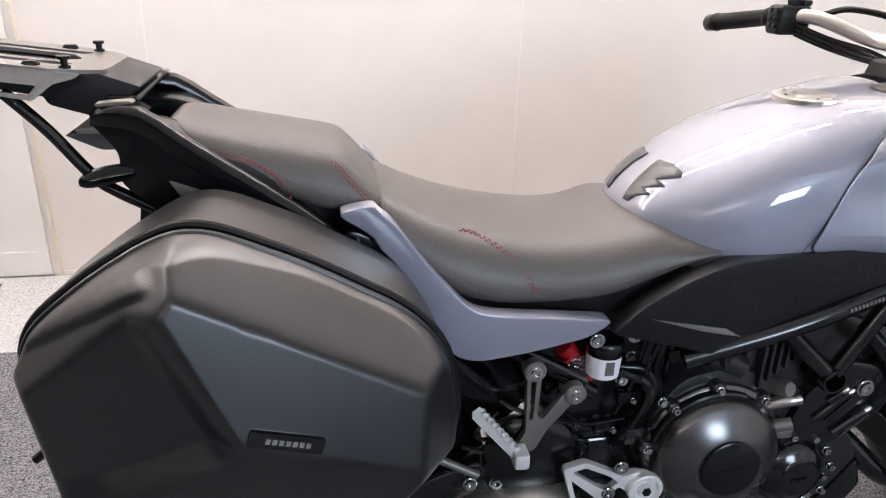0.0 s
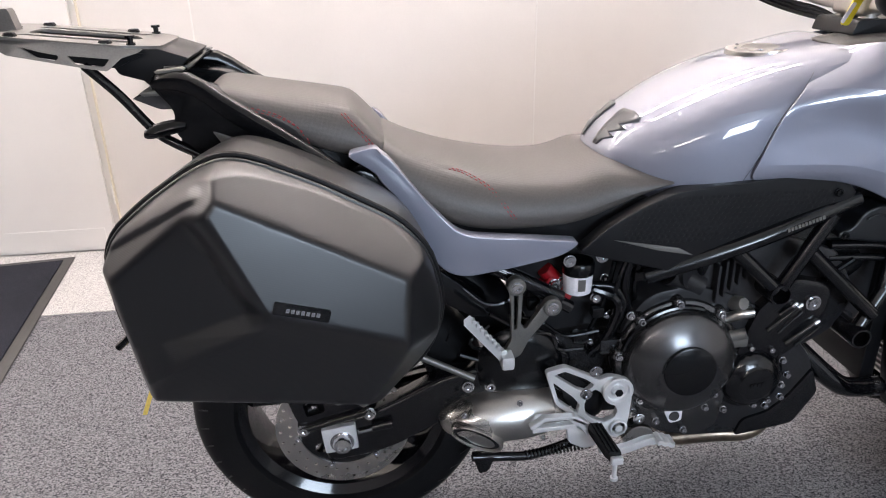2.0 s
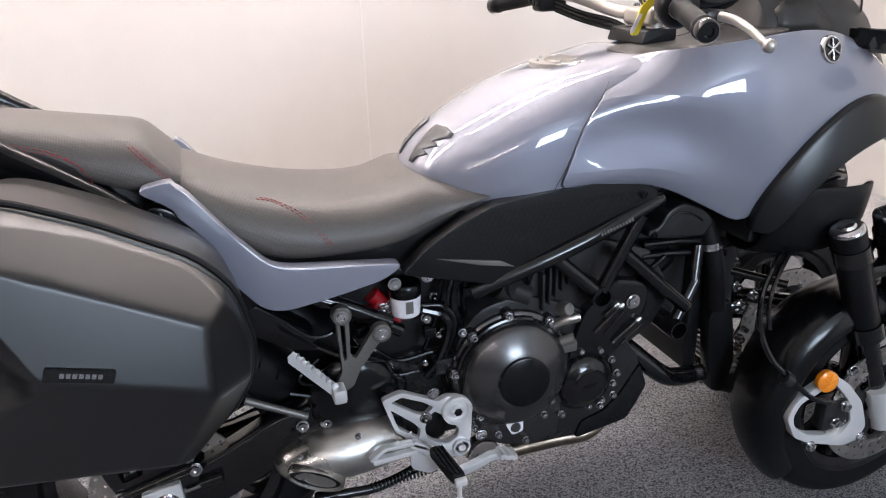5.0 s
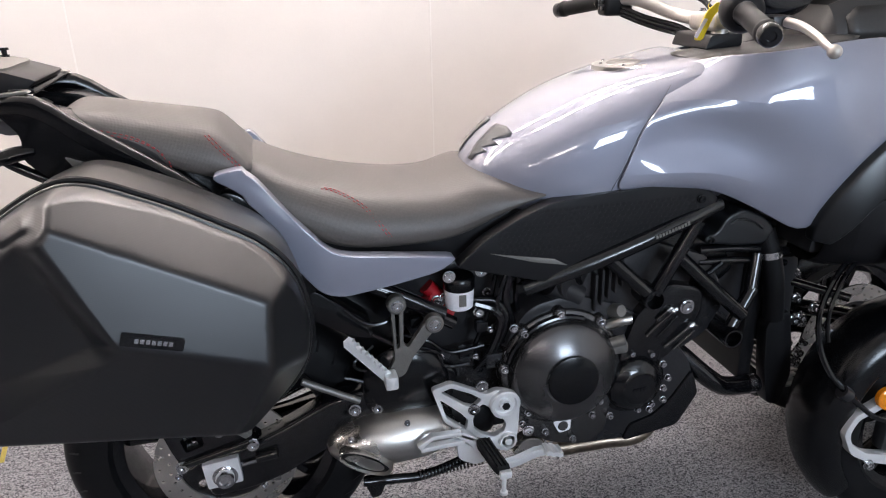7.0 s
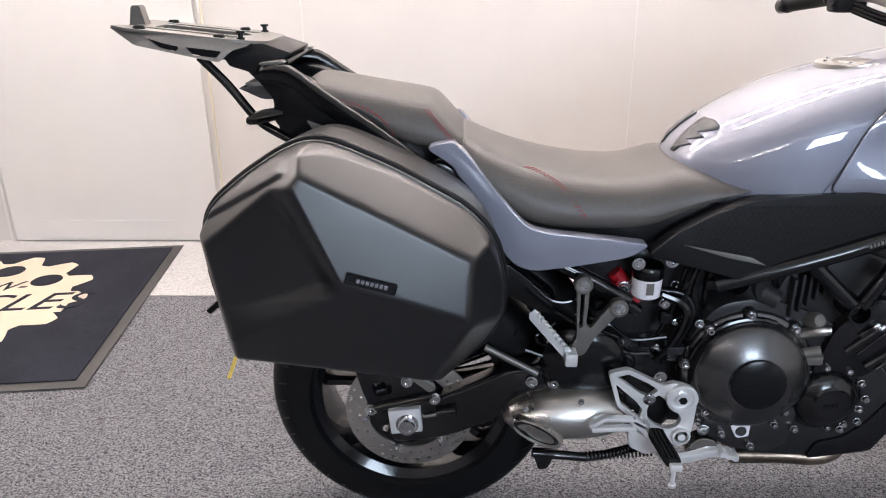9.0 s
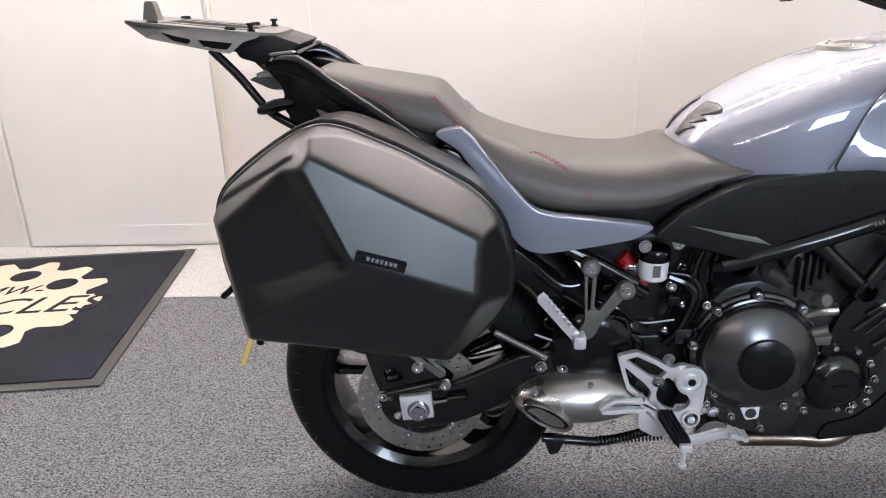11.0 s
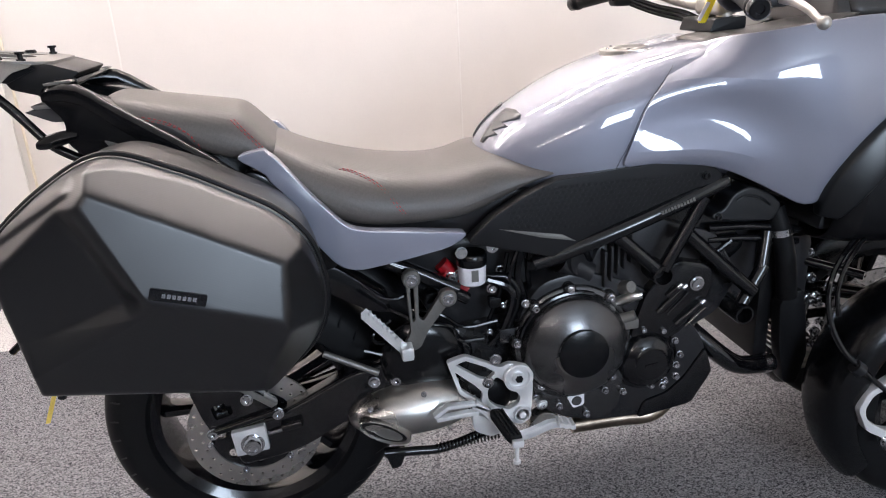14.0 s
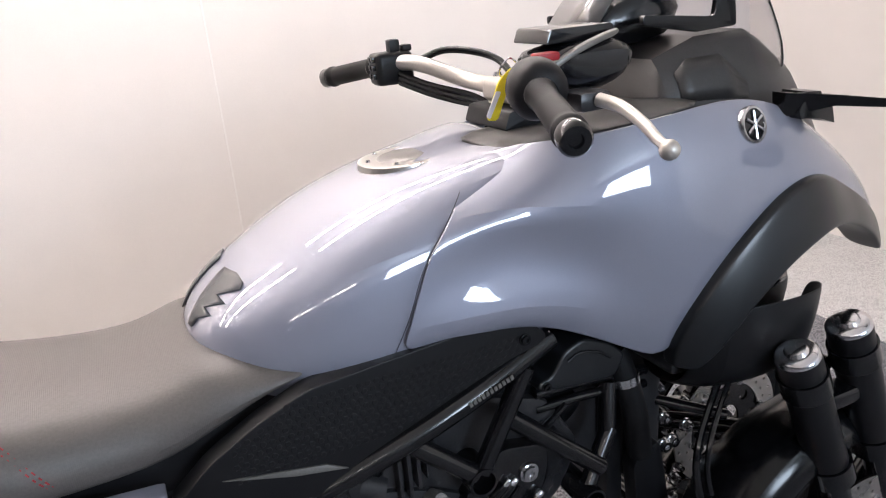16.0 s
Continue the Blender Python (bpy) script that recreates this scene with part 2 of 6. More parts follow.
def loft(sections, cap=True, closed=True):
    """Skin over sections of equally many points."""
    bm = bmesh.new()
    rows = [[bm.verts.new(p) for p in s] for s in sections]
    n = len(rows[0])
    for a, b in zip(rows, rows[1:]):
        for k in range(0 if closed else 1, n):
            bm.faces.new((a[k - 1], a[k], b[k], b[k - 1]))
    if cap and closed:
        bm.faces.new(rows[0][::-1])
        bm.faces.new(rows[-1])
    return bm


def mirrored(half):
    """A full section from its right half, bottom to top centre."""
    return half + [(x, -y, z) for x, y, z in reversed(half[:-1])]


def touch(ob):
    """Gives a function (x, z) -> the point of ob's skin that faces the right side."""
    dg = bpy.context.evaluated_depsgraph_get()
    dg.update()
    e = ob.evaluated_get(dg)

    def at(x, z, off=0.0):
        hit, place, normal, _ = e.ray_cast(Vector((x, -2, z)), Vector((0, 1, 0)))
        return place + normal * off if hit else Vector((x, -0.15, z))
    return at


def bolt(parent, at, r=0.008, axis=(0, -1, 0), h=0.006, mat=None, name="bolt"):
    bm = lathe([(0, 0), (r * 1.25, 0), (r * 1.25, h * 0.35), (r, h * 0.4), (r * 0.95, h), (r * 0.5, h), (r * 0.45, h * 0.6), (0, h * 0.6)], at, axis, 14)
    return part(name, bm, mat or CHROME, parent)


def text_bars(name, parent, mat, pts, y, h):
    """Unreadable lettering as small bars along a line in x-z."""
    bm = bmesh.new()
    (x0, z0), (x1, z1) = pts
    d = Vector((x1 - x0, 0, z1 - z0))
    L = d.length
    d.normalize()
    up = Vector((-d.z, 0, d.x))
    n = max(3, int(L / (h * 0.9)))
    for i in range(n):
        c = Vector((x0, y, z0)) + d * (L * (i + 0.5) / n)
        w = L / n * 0.34
        vs = [bm.verts.new(c + d * a * w + up * b * h / 2 + Vector((0, e, 0))) for e in (0, -0.0012) for a, b in ((-1, -1), (1, -1), (1, 1), (-1, 1))]
        for f in ((4, 5, 6, 7), (0, 1, 5, 4), (1, 2, 6, 5), (2, 3, 7, 6), (3, 0, 4, 7)):
            bm.faces.new([vs[k] for k in f])
    return part(name, bm, mat, parent, smooth=0)

# ---- the room ----
WALL_Y, EAST_X, WEST_X, SOUTH_Y, TOP = 1.775, 3.5, -4.6, -5.0, 2.85


def structure(name, bm, mat, label, category, smooth=0):
    return tagged(part(name, bm, mat, None, label, smooth), label, category, kind="structure")


structure("floor", box(WEST_X - 0.1, EAST_X + 0.1, SOUTH_Y - 0.1, WALL_Y + 0.1, -0.12, 0.0), CARPET, "dark grey speckled loop pile carpet floor", "floor")
structure("carpet_border", box(WEST_X, EAST_X, 1.15, WALL_Y, -0.01, 0.003), CARPET_LIGHT, "lighter grey speckled carpet strip along the wall", "carpet")
structure("carpet_border_east", box(2.72, EAST_X, SOUTH_Y, 1.148, -0.01, 0.003), CARPET_LIGHT, "lighter grey speckled carpet strip at the end wall", "carpet")
structure("wall_north", box(WEST_X - 0.1, EAST_X + 0.1, WALL_Y, WALL_Y + 0.12, 0, TOP), WALL, "warm white painted panel wall with fine joints", "wall")
structure("wall_east", box(EAST_X, EAST_X + 0.12, SOUTH_Y, WALL_Y, 0, TOP), WALL, "warm white painted end wall", "wall")
# unseen west wall, given a dark tone to hold down reflected light
structure("wall_west", box(WEST_X - 0.12, WEST_X, SOUTH_Y, WALL_Y, 0, TOP), UNSEEN_DARK, "unseen dark grey end wall added to keep reflections dark", "wall")
structure("ceiling", box(WEST_X - 0.1, EAST_X + 0.1, SOUTH_Y - 0.1, WALL_Y + 0.1, TOP, TOP + 0.1), CEIL, "white painted ceiling", "ceiling")
# wall added behind the camera with a wide window opening; pale tone feeds reflections
UNSEEN_PALE = material("unseen_wall_pale", (0.24, 0.245, 0.26), 0.7, 0, 0.05, 100, 0.05, 200, stain=0.12)
structure("wall_south", plate([(WEST_X, 0), (EAST_X, 0), (EAST_X, TOP), (WEST_X, TOP)], SOUTH_Y - 0.12, SOUTH_Y,
                              holes=[[(0.8, 1.3), (2.4, 1.3), (2.4, 2.5), (0.8, 2.5)]]), UNSEEN_PALE, "unseen pale grey front wall with window, tone set for reflections", "wall")
day = bpy.data.lights.new("window_daylight", "AREA")
day.shape, day.size, day.size_y, day.energy, day.color = "RECTANGLE", 1.55, 1.15, 130, (0.70, 0.83, 1.0)
lamp = new("window_daylight", day)
lamp.matrix_world = look((1.6, SOUTH_Y - 0.06, 1.9), (1.6, 0, 1.4))

# unseen dark panels, added so that low reflections in the bike stay dark
structure("unseen_dark_panel_south", box(WEST_X, EAST_X, SOUTH_Y + 0.002, SOUTH_Y + 0.04, 0, 1.2), UNSEEN_DARK, "unseen dark grey panel added to darken low reflections", "wall panel")
structure("unseen_dark_panel_west", box(WEST_X + 0.002, WEST_X + 0.04, SOUTH_Y + 0.05, 0.0, 0, 1.2), UNSEEN_DARK, "unseen dark grey panel added to darken low reflections", "wall panel")

# wall joints, door leaf and its cream edge
for x in (-0.577, 0.852):
    structure("wall_joint", box(x - 0.003, x + 0.003, WALL_Y - 0.003, WALL_Y + 0.01, 0.0, TOP), DOORPAINT, "fine vertical panel joint cover strip", "trim")
structure("skirting", box(-1.0, EAST_X, WALL_Y - 0.006, WALL_Y + 0.01, 0.0, 0.02), DOORPAINT, "low white skirting strip", "baseboard")
door = thing("door_panel", "white painted flush door with kick plate", "door", (-1.5, WALL_Y, 0))
door["kind"] = "structure"
door_leaf = part("door_leaf", box(-0.54, 0.46, -0.016, 0.0, 0.012, 2.1, 0.002), DOORPAINT, door, smooth=0)
part("kick_plate", box(-0.41, 0.42, -0.019, -0.0165, 0.025, 0.113, 0.001), DOORPAINT, door_leaf, smooth=0)
for z in (0.22, 1.05, 1.9):
    part("hinge", tube([(0.486, -0.018, z), (0.486, -0.018, z + 0.09)], 0.005, 10, False), DOORPAINT, door)
structure("door_jamb", box(-1.010, -1.005, WALL_Y - 0.02, WALL_Y + 0.01, 0, 2.13, 0.002), CREAM, "cream door jamb edge strip", "trim")
structure("door_jamb_far", box(-2.065, -2.055, WALL_Y - 0.02, WALL_Y + 0.01, 0, 2.13, 0.002), DOORPAINT, "white door jamb edge strip", "trim")


def ceiling_lamp(x, y, length):
    t = thing("ceiling_light", "slim suspended linear lamp, lit", "ceiling lamp", (x, y, TOP - 0.28), "ceiling lamps")
    part("housing", box(-length / 2 - 0.02, length / 2 + 0.02, -0.012, 0.012, -0.03, 0.0, 0.004), WHITE, t)
    part("diffuser", tube([(-length / 2, 0, -0.05), (length / 2, 0, -0.05)], 0.022, 16, False), LAMPWHITE, t)
    for q in (-1, 1):
        part("suspension_wire", tube([(q * length * 0.4, 0, 0), (q * length * 0.4, 0, 0.28)], 0.002, 6, False), CHROME, t)


for y in (-3.6, 0.65, 1.1):
    for x in (-2.9, -1.1) if y < 0 else (-2.9, -1.1, 0.7) if y < 1 else (-2.9, -1.1, 0.7, 2.5):
        ceiling_lamp(x, y, 1.45)


# ---- logo door mat ----
mat_root = thing("door_mat", "black logo door mat with cream gear print", "door mat", (-1.207, 1.70, 0))
mat_root.rotation_euler = (0, 0, radians(6.6))
part("border", box(-1.95, 0.0, -1.245, 0.0, 0.003, 0.008, 0.002), MATEDGE, mat_root, "dark rubber edge")
part("mat_field", box(-1.91, -0.04, -1.205, -0.04, 0.0085, 0.014, 0.002), MATBLACK, mat_root)
gear = []
for i in range(112):
    a = 2 * math.pi * i / 112
    r = 0.432 + 0.042 * math.tanh(2.2 * math.cos(14 * a))
    gear.append((-0.71 + r * math.cos(a), -0.57 + r * math.sin(a)))
gear_holes = [ring(-0.71 + 0.31 * math.cos(radians(d)), -0.57 + 0.31 * math.sin(radians(d)), 0.062, 24) for d in (38, 82, 126, 262, 306)]


def flat(outline, z0, z1, holes=()):
    bm = plate(outline, 0, z1 - z0, holes=holes)
    for v in bm.verts:
        v.co = (v.co.x, v.co.z, z0 + v.co.y)
    return bm


gear_ob = part("gear_print", flat(gear, 0.0145, 0.0155, gear_holes), CREAMPRINT, mat_root, "cream gear wheel print", smooth=0)


def lettering(name, words, size, at, turn, mat, parent, depth=0.0006, shear=0.3):
    cu = bpy.data.curves.new(name, "FONT")
    cu.shear = shear
    cu.body, cu.size, cu.extrude, cu.align_x, cu.align_y = words, size, depth, "CENTER", "CENTER"
    tmp = bpy.data.objects.new(name, cu)
    scene.collection.objects.link(tmp)
    bpy.context.view_layer.update()
    me = bpy.data.meshes.new_from_object(tmp.evaluated_get(bpy.context.evaluated_depsgraph_get()))
    bpy.data.objects.remove(tmp)
    me.materials.clear()
    me.materials.append(mat)
    ob = new(name, me)
    ob.parent = parent
    ob.location = at
    ob.rotation_euler = [radians(a) for a in turn]
    return ob


part("text_band", box(-1.12, -0.285, -0.70, -0.51, 0.0157, 0.0161, 0.0), CREAMPRINT, gear_ob, smooth=0)
lettering("cycles_lettering", "CYCLES", 0.215, (-0.605, -0.605, 0.017), (0, 0, 0), MATBLACK, gear_ob)
lettering("mn_lettering", "MW-", 0.125, (-0.655, -0.435, 0.017), (0, 0, 0), MATBLACK, gear_ob)

# ---- motorcycle ----
bike = thing("motorcycle", "blue-grey three-wheeled touring motorcycle parked on carpet", "motorcycle")


def wheel(name, at, r, half, rim_r, side, label, spokes=5):
    w = new(name)
    w.location, w.parent = at, bike
    w["label"] = label
    prof = []
    for i in range(13):
        a = math.pi * (i / 12 - 0.5)
        prof.append((rim_r + 0.004 + (r - rim_r - 0.004) * max(0.0, math.cos(a)) ** 0.62, half * math.sin(a) * (0.86 + 0.14 * math.cos(a) ** 2)))
    prof += [(rim_r - 0.004, half * 0.72), (rim_r - 0.004, -half * 0.72)]
    part("tyre", lathe(prof, (0, 0, 0), "y", 96, True), RUBBER, w, "black road tyre with moulded grooves")
    rim = lathe([(rim_r + 0.004, -half * 0.84), (rim_r + 0.007, -half * 0.8), (rim_r - 0.002, -half * 0.74), (rim_r - 0.022, -half * 0.6), (rim_r - 0.030, -half * 0.2),
                 (rim_r - 0.030, half * 0.2), (rim_r - 0.022, half * 0.6), (rim_r + 0.007, half * 0.8), (rim_r - 0.012, half * 0.5), (rim_r - 0.012, -half * 0.5)], (0, 0, 0), "y", 96, True)
    part("rim", rim, GLOSS, w, "gloss black alloy rim")
    part("hub", lathe([(0, -0.07), (0.028, -0.07), (0.034, -0.045), (0.05, -0.03), (0.05, 0.03), (0.034, 0.045), (0.028, 0.07), (0, 0.07)], (0, 0, 0), "y", 32), GLOSS, w)
    for k in range(spokes):
        a = 2 * math.pi * (k + 0.3) / spokes
        d, s = Vector((math.cos(a), 0, math.sin(a))), Vector((-math.sin(a), 0, math.cos(a)))
        for q in (-1, 1):
            secs = []
            for f, wd, dp in ((0.035, 0.016, 0.026), (0.6 * rim_r, 0.011, 0.02), (rim_r - 0.024, 0.012, 0.03)):
                c = d * f + s * q * (0.012 + 0.16 * max(0, f - 0.05))
                secs.append([tuple(c + s * wd * u + Vector((0, dp * v, 0))) for u, v in ((-1, -0.7), (-0.6, -1), (0.6, -1), (1, -0.7), (1, 0.7), (0.6, 1), (-0.6, 1), (-1, 0.7))])
            part("spoke", loft(secs), GLOSS, w)
    return w


def brake_disc(parent, y, r, inner, thick=0.005):
    holes = []
    n = 30
    for i in range(n):
        a = 2 * math.pi * i / n
        for j, f in enumerate((0.93, 0.79)):
            holes.append(ring((r * f) * math.cos(a + j * math.pi / n), (r * f) * math.sin(a + j * math.pi / n), r * 0.024, 8))
    holes.append(ring(0, 0, r * 0.68, 48))
    disc = part("brake_disc", plate(ring(0, 0, r, 72), y, y + thick, holes=holes), STEEL, parent, "drilled steel brake disc", smooth=30)
    slots = [ring(0.52 * r * math.cos(a), 0.52 * r * math.sin(a), r * 0.085, 10, 1.0) for a in [2 * math.pi * k / 8 for k in range(8)]]
    part("disc_carrier", plate(ring(0, 0, r * 0.72, 48), y + 0.004, y + 0.010, holes=[ring(0, 0, r * 0.3, 24), *slots]), SATIN, disc, smooth=30)
    for k in range(6):
        a = 2 * math.pi * k / 6 + 0.2
        bolt(disc, (r * 0.7 * math.cos(a), y, r * 0.7 * math.sin(a)), 0.006)


rear_wheel = wheel("rear_wheel", (0, 0, 0.3205), 0.3205, 0.095, 0.222, -1, "gloss black rear wheel with wide tyre")
brake_disc(rear_wheel, -0.118, 0.138, 0.06)
front_right = wheel("front_wheel", (1.51, -0.262, 0.2745), 0.2745, 0.06, 0.195, -1, "black front wheel with black fender")
front_left = wheel("front_wheel", (1.61, 0.135, 0.2745), 0.2745, 0.06, 0.195, -1, "black front wheel with black fender")
brake_disc(front_right, -0.075, 0.15, 0.06)
brake_disc(front_left, -0.075, 0.15, 0.06)
# tread grooves of the rear tyre: short slanted bars sunk in the shoulder
for k in range(40):
    a = 2 * math.pi * k / 40
    secs = []
    for y, rr, da in ((-0.084, 0.2755, 0.0), (-0.064, 0.2985, 0.04), (-0.040, 0.3127, 0.10)):
        d, s = Vector((math.cos(a + da), 0, math.sin(a + da))), Vector((-math.sin(a + da), 0, math.cos(a + da)))
        secs.append([tuple(d * (rr + h) + s * w + Vector((0, y, 0))) for w, h in ((-0.002, 0), (0.002, 0), (0.002, 0.0015), (-0.002, 0.0015))])
    part("tread_groove", loft(secs), MATT, rear_wheel, smooth=0)

# ---- tank ----
tank_rows = {
    0.516: ((-0.055, 0.80), (-0.07, 0.835), (-0.066, 0.853), (-0.052, 0.862), (-0.034, 0.867), (-0.015, 0.869), (0, 0.869)),
    0.555: ((-0.11, 0.76), (-0.124, 0.825), (-0.116, 0.866), (-0.094, 0.893), (-0.06, 0.909), (-0.03, 0.917), (0, 0.919)),
    0.61: ((-0.152, 0.74), (-0.166, 0.83), (-0.161, 0.882), (-0.138, 0.911), (-0.09, 0.935), (-0.04, 0.948), (0, 0.952)),
    0.70: ((-0.183, 0.74), (-0.194, 0.83), (-0.192, 0.90), (-0.184, 0.943), (-0.137, 0.973), (-0.07, 0.992), (0, 0.998)),
    0.80: ((-0.186, 0.74), (-0.199, 0.85), (-0.196, 0.92), (-0.193, 0.966), (-0.15, 1.005), (-0.075, 1.026), (0, 1.031)),
    0.90: ((-0.186, 0.74), (-0.197, 0.85), (-0.19, 0.92), (-0.188, 0.966), (-0.157, 1.024), (-0.09, 1.044), (0, 1.043)),
    0.98: ((-0.17, 0.74), (-0.18, 0.85), (-0.18, 0.92), (-0.18, 0.966), (-0.162, 1.052), (-0.08, 1.055), (0, 1.05)),
    1.06: ((-0.17, 0.74), (-0.18, 0.85), (-0.18, 0.92), (-0.185, 0.966), (-0.182, 1.056), (-0.09, 1.058), (0, 1.054)),
}
tank = part("fuel_tank", loft([mirrored([(x, y, z) for y, z in row]) for x, row in tank_rows.items()]), PAINT, bike, "glossy blue-grey painted fuel tank", sub=2)
tank_at = touch(tank)

# side fairings: sections from the lower edge up, leaning with the seam
fair_rows = (
    (0.752, 0.447, ((-0.1945, 0.826), (-0.202, 0.855), (-0.1955, 0.918), (-0.196, 0.955), (-0.185, 0.984), (-0.128, 1.020), (-0.085, 1.038))),
    (0.85, 0.34, ((-0.202, 0.831), (-0.221, 0.858), (-0.193, 0.912), (-0.199, 0.962), (-0.210, 0.990), (-0.15, 1.032), (-0.11, 1.052))),
    (0.95, 0.15, ((-0.206, 0.823), (-0.229, 0.855), (-0.202, 0.905), (-0.209, 0.952), (-0.228, 0.986), (-0.185, 1.036), (-0.155, 1.062))),
    (1.03, 0.04, ((-0.213, 0.785), (-0.234, 0.832), (-0.221, 0.885), (-0.230, 0.935), (-0.250, 0.980), (-0.23, 1.035), (-0.21, 1.07))),
    (1.11, 0.0, ((-0.222, 0.738), (-0.243, 0.80), (-0.254, 0.86), (-0.266, 0.92), (-0.27, 0.985), (-0.262, 1.045), (-0.245, 1.085))),
    (1.168, 0.0, ((-0.235, 0.705), (-0.258, 0.78), (-0.268, 0.85), (-0.278, 0.925), (-0.281, 0.99), (-0.274, 1.05), (-0.258, 1.094))),
    (1.245, 0.0, ((-0.274, 0.888), (-0.277, 0.915), (-0.28, 0.95), (-0.281, 0.985), (-0.281, 1.02), (-0.275, 1.065), (-0.26, 1.102))),
    (1.33, 0.0, ((-0.277, 0.952), (-0.277, 0.97), (-0.276, 0.99), (-0.275, 1.015), (-0.273, 1.04), (-0.266, 1.065), (-0.25, 1.09))),
    (1.43, 0.0, ((-0.265, 0.962), (-0.263, 0.975), (-0.26, 0.99), (-0.255, 1.005), (-0.248, 1.02), (-0.238, 1.032), (-0.218, 1.048))),
    (1.61, 0.0, ((-0.20, 0.875), (-0.199, 0.885), (-0.197, 0.895), (-0.194, 0.905), (-0.19, 0.913), (-0.185, 0.92), (-0.178, 0.927))),
    (1.72, 0.0, ((-0.15, 0.80), (-0.149, 0.808), (-0.147, 0.816), (-0.144, 0.823), (-0.14, 0.83), (-0.134, 0.836), (-0.126, 0.842))),
)


def fairing_rows(side):
    drop = 0.045 if side > 0 else 0.0  # the machine leans on its stand
    made = []
    for x, k, row in fair_rows:
        lean = {1.11: 0.014, 1.168: 0.022, 1.245: 0.026, 1.33: 0.024, 1.43: 0.018, 1.61: 0.018}.get(x, 0.0)  # the shoulder leans in
        slant = {0.752: 0.9, 0.85: 0.5}.get(x, 0.0)  # the seam runs straight up over the shoulder
        made.append([(x + k * (z - 0.828) + slant * max(0.0, z - 0.96), side * -(y + lean * max(0.0, z - 0.94) / 0.15), z - drop - 0.35 * lean * max(0.0, z - 0.94) / 0.15) for y, z in row])
    return made


fairing = part("side_fairing", loft(fairing_rows(-1), closed=False), PAINT, bike, "glossy blue-grey side fairing", sub=2, solid=0.002)
part("side_fairing", loft(fairing_rows(1), closed=False), PAINT, bike, "glossy blue-grey side fairing", sub=2, solid=0.002)
fair_at = touch(fairing)
# dark gap along the seam of tank and fairing
part("panel_gap", tube([(0.7505 + 0.447 * (z - 0.828) + 0.9 * max(0.0, z - 0.96), y - 0.0005, z) for y, z in ((-0.194, 0.83), (-0.202, 0.88), (-0.2, 0.94), (-0.184, 0.985), (-0.14, 1.019), (-0.09, 1.037))], 0.0005, 6), MATT, bike)

# black wheel arch lip of the fairing
arch_out = [(1.166, -0.236, 0.704), (1.16, -0.256, 0.765), (1.20, -0.27, 0.835), (1.248, -0.277, 0.892), (1.31, -0.281, 0.944), (1.37, -0.275, 0.964), (1.43, -0.262, 0.96), (1.51, -0.222, 0.925), (1.61, -0.202, 0.874), (1.72, -0.152, 0.80)]
arch_in = [(1.19, -0.262, 0.702), (1.213, -0.285, 0.735), (1.240, -0.294, 0.776), (1.284, -0.300, 0.822), (1.338, -0.300, 0.857), (1.394, -0.296, 0.877), (1.44, -0.285, 0.884), (1.53, -0.245, 0.857), (1.62, -0.222, 0.815), (1.72, -0.17, 0.745)]


def arch_rows(side):
    rows = []
    for o, i in zip(arch_out, arch_in):
        o, i = Vector(o), Vector(i)
        step = Vector((0, -0.007, 0))
        rows.append([Vector((p.x, side * -p.y, p.z)) for p in (o + Vector((0, 0.02, 0)), o + Vector((0, -0.002, 0)), o * 0.96 + i * 0.04 + step, o * 0.8 + i * 0.2 + step * 1.1, o * 0.45 + i * 0.55 + step * 1.2, o * 0.1 + i * 0.9 + step * 0.8, i + step * 0.4, i + Vector((0, 0.012, -0.002)), i + Vector((0.0, 0.07, -0.004)))])
    return rows


for s in (-1, 1):
    part("wheel_arch", loft(arch_rows(s), closed=False), ARCH, bike, "matt black wheel arch trim", sub=2, solid=0.004)

# round emblem on the fairing
c = fair_at(1.286, 1.052, -0.0015)
emblem = part("emblem", lathe([(0, 0.004), (0.021, 0.004), (0.0225, 0.0065), (0.0255, 0.0065), (0.027, 0.004), (0.027, -0.004), (0, -0.004)], c, (0.15, -1, 0.28), 40), CHROME, bike, "round chrome and black emblem")
part("emblem_field", lathe([(0, 0.0052), (0.0215, 0.0052), (0.0215, 0.0045)], c, (0.15, -1, 0.28), 40), GLOSS, emblem)
for k in range(3):
    a = math.pi / 2 + k * math.pi / 3
    d = Vector((math.cos(a), 0.15 * math.cos(a) + 0.28 * math.sin(a), math.sin(a))) * 0.019
    part("emblem_spoke", tube([c + Vector((0.0009, -0.0062, 0.0017)) - d, c + Vector((0.0009, -0.0062, 0.0017)) + d], 0.0022, 8, False), CHROME, emblem)

# filler cap
cap = part("filler_cap", lathe([(0, 0.002), (0.040, 0.002), (0.046, 0.001), (0.060, 0.003), (0.066, 0.0015), (0.068, -0.01)], (0.862, 0, 1.0355), (-0.05, 0, 1), 48), STEEL, bike, "round metal fuel filler cap")
part("cap_lid", lathe([(0, 0.0045), (0.034, 0.0045), (0.038, 0.002)], (0.862, 0, 1.0355), (-0.05, 0, 1), 40), GUN, cap)
for k in range(6):
    a = k * math.pi / 3
    bolt(cap, (0.862 + 0.053 * math.cos(a), 0.053 * math.sin(a), 1.0365), 0.003, (0, 0, 1), 0.003)

# translucent grip pad on the back of the tank: jagged fins
def tank_back(y, z, off=0.002):
    hit, place, normal, _ = tank.evaluated_get(bpy.context.evaluated_depsgraph_get()).ray_cast(Vector((0.3, y, z)), Vector((1, 0, 0)))
    return place + normal * off if hit else Vector((0.56, y, z))


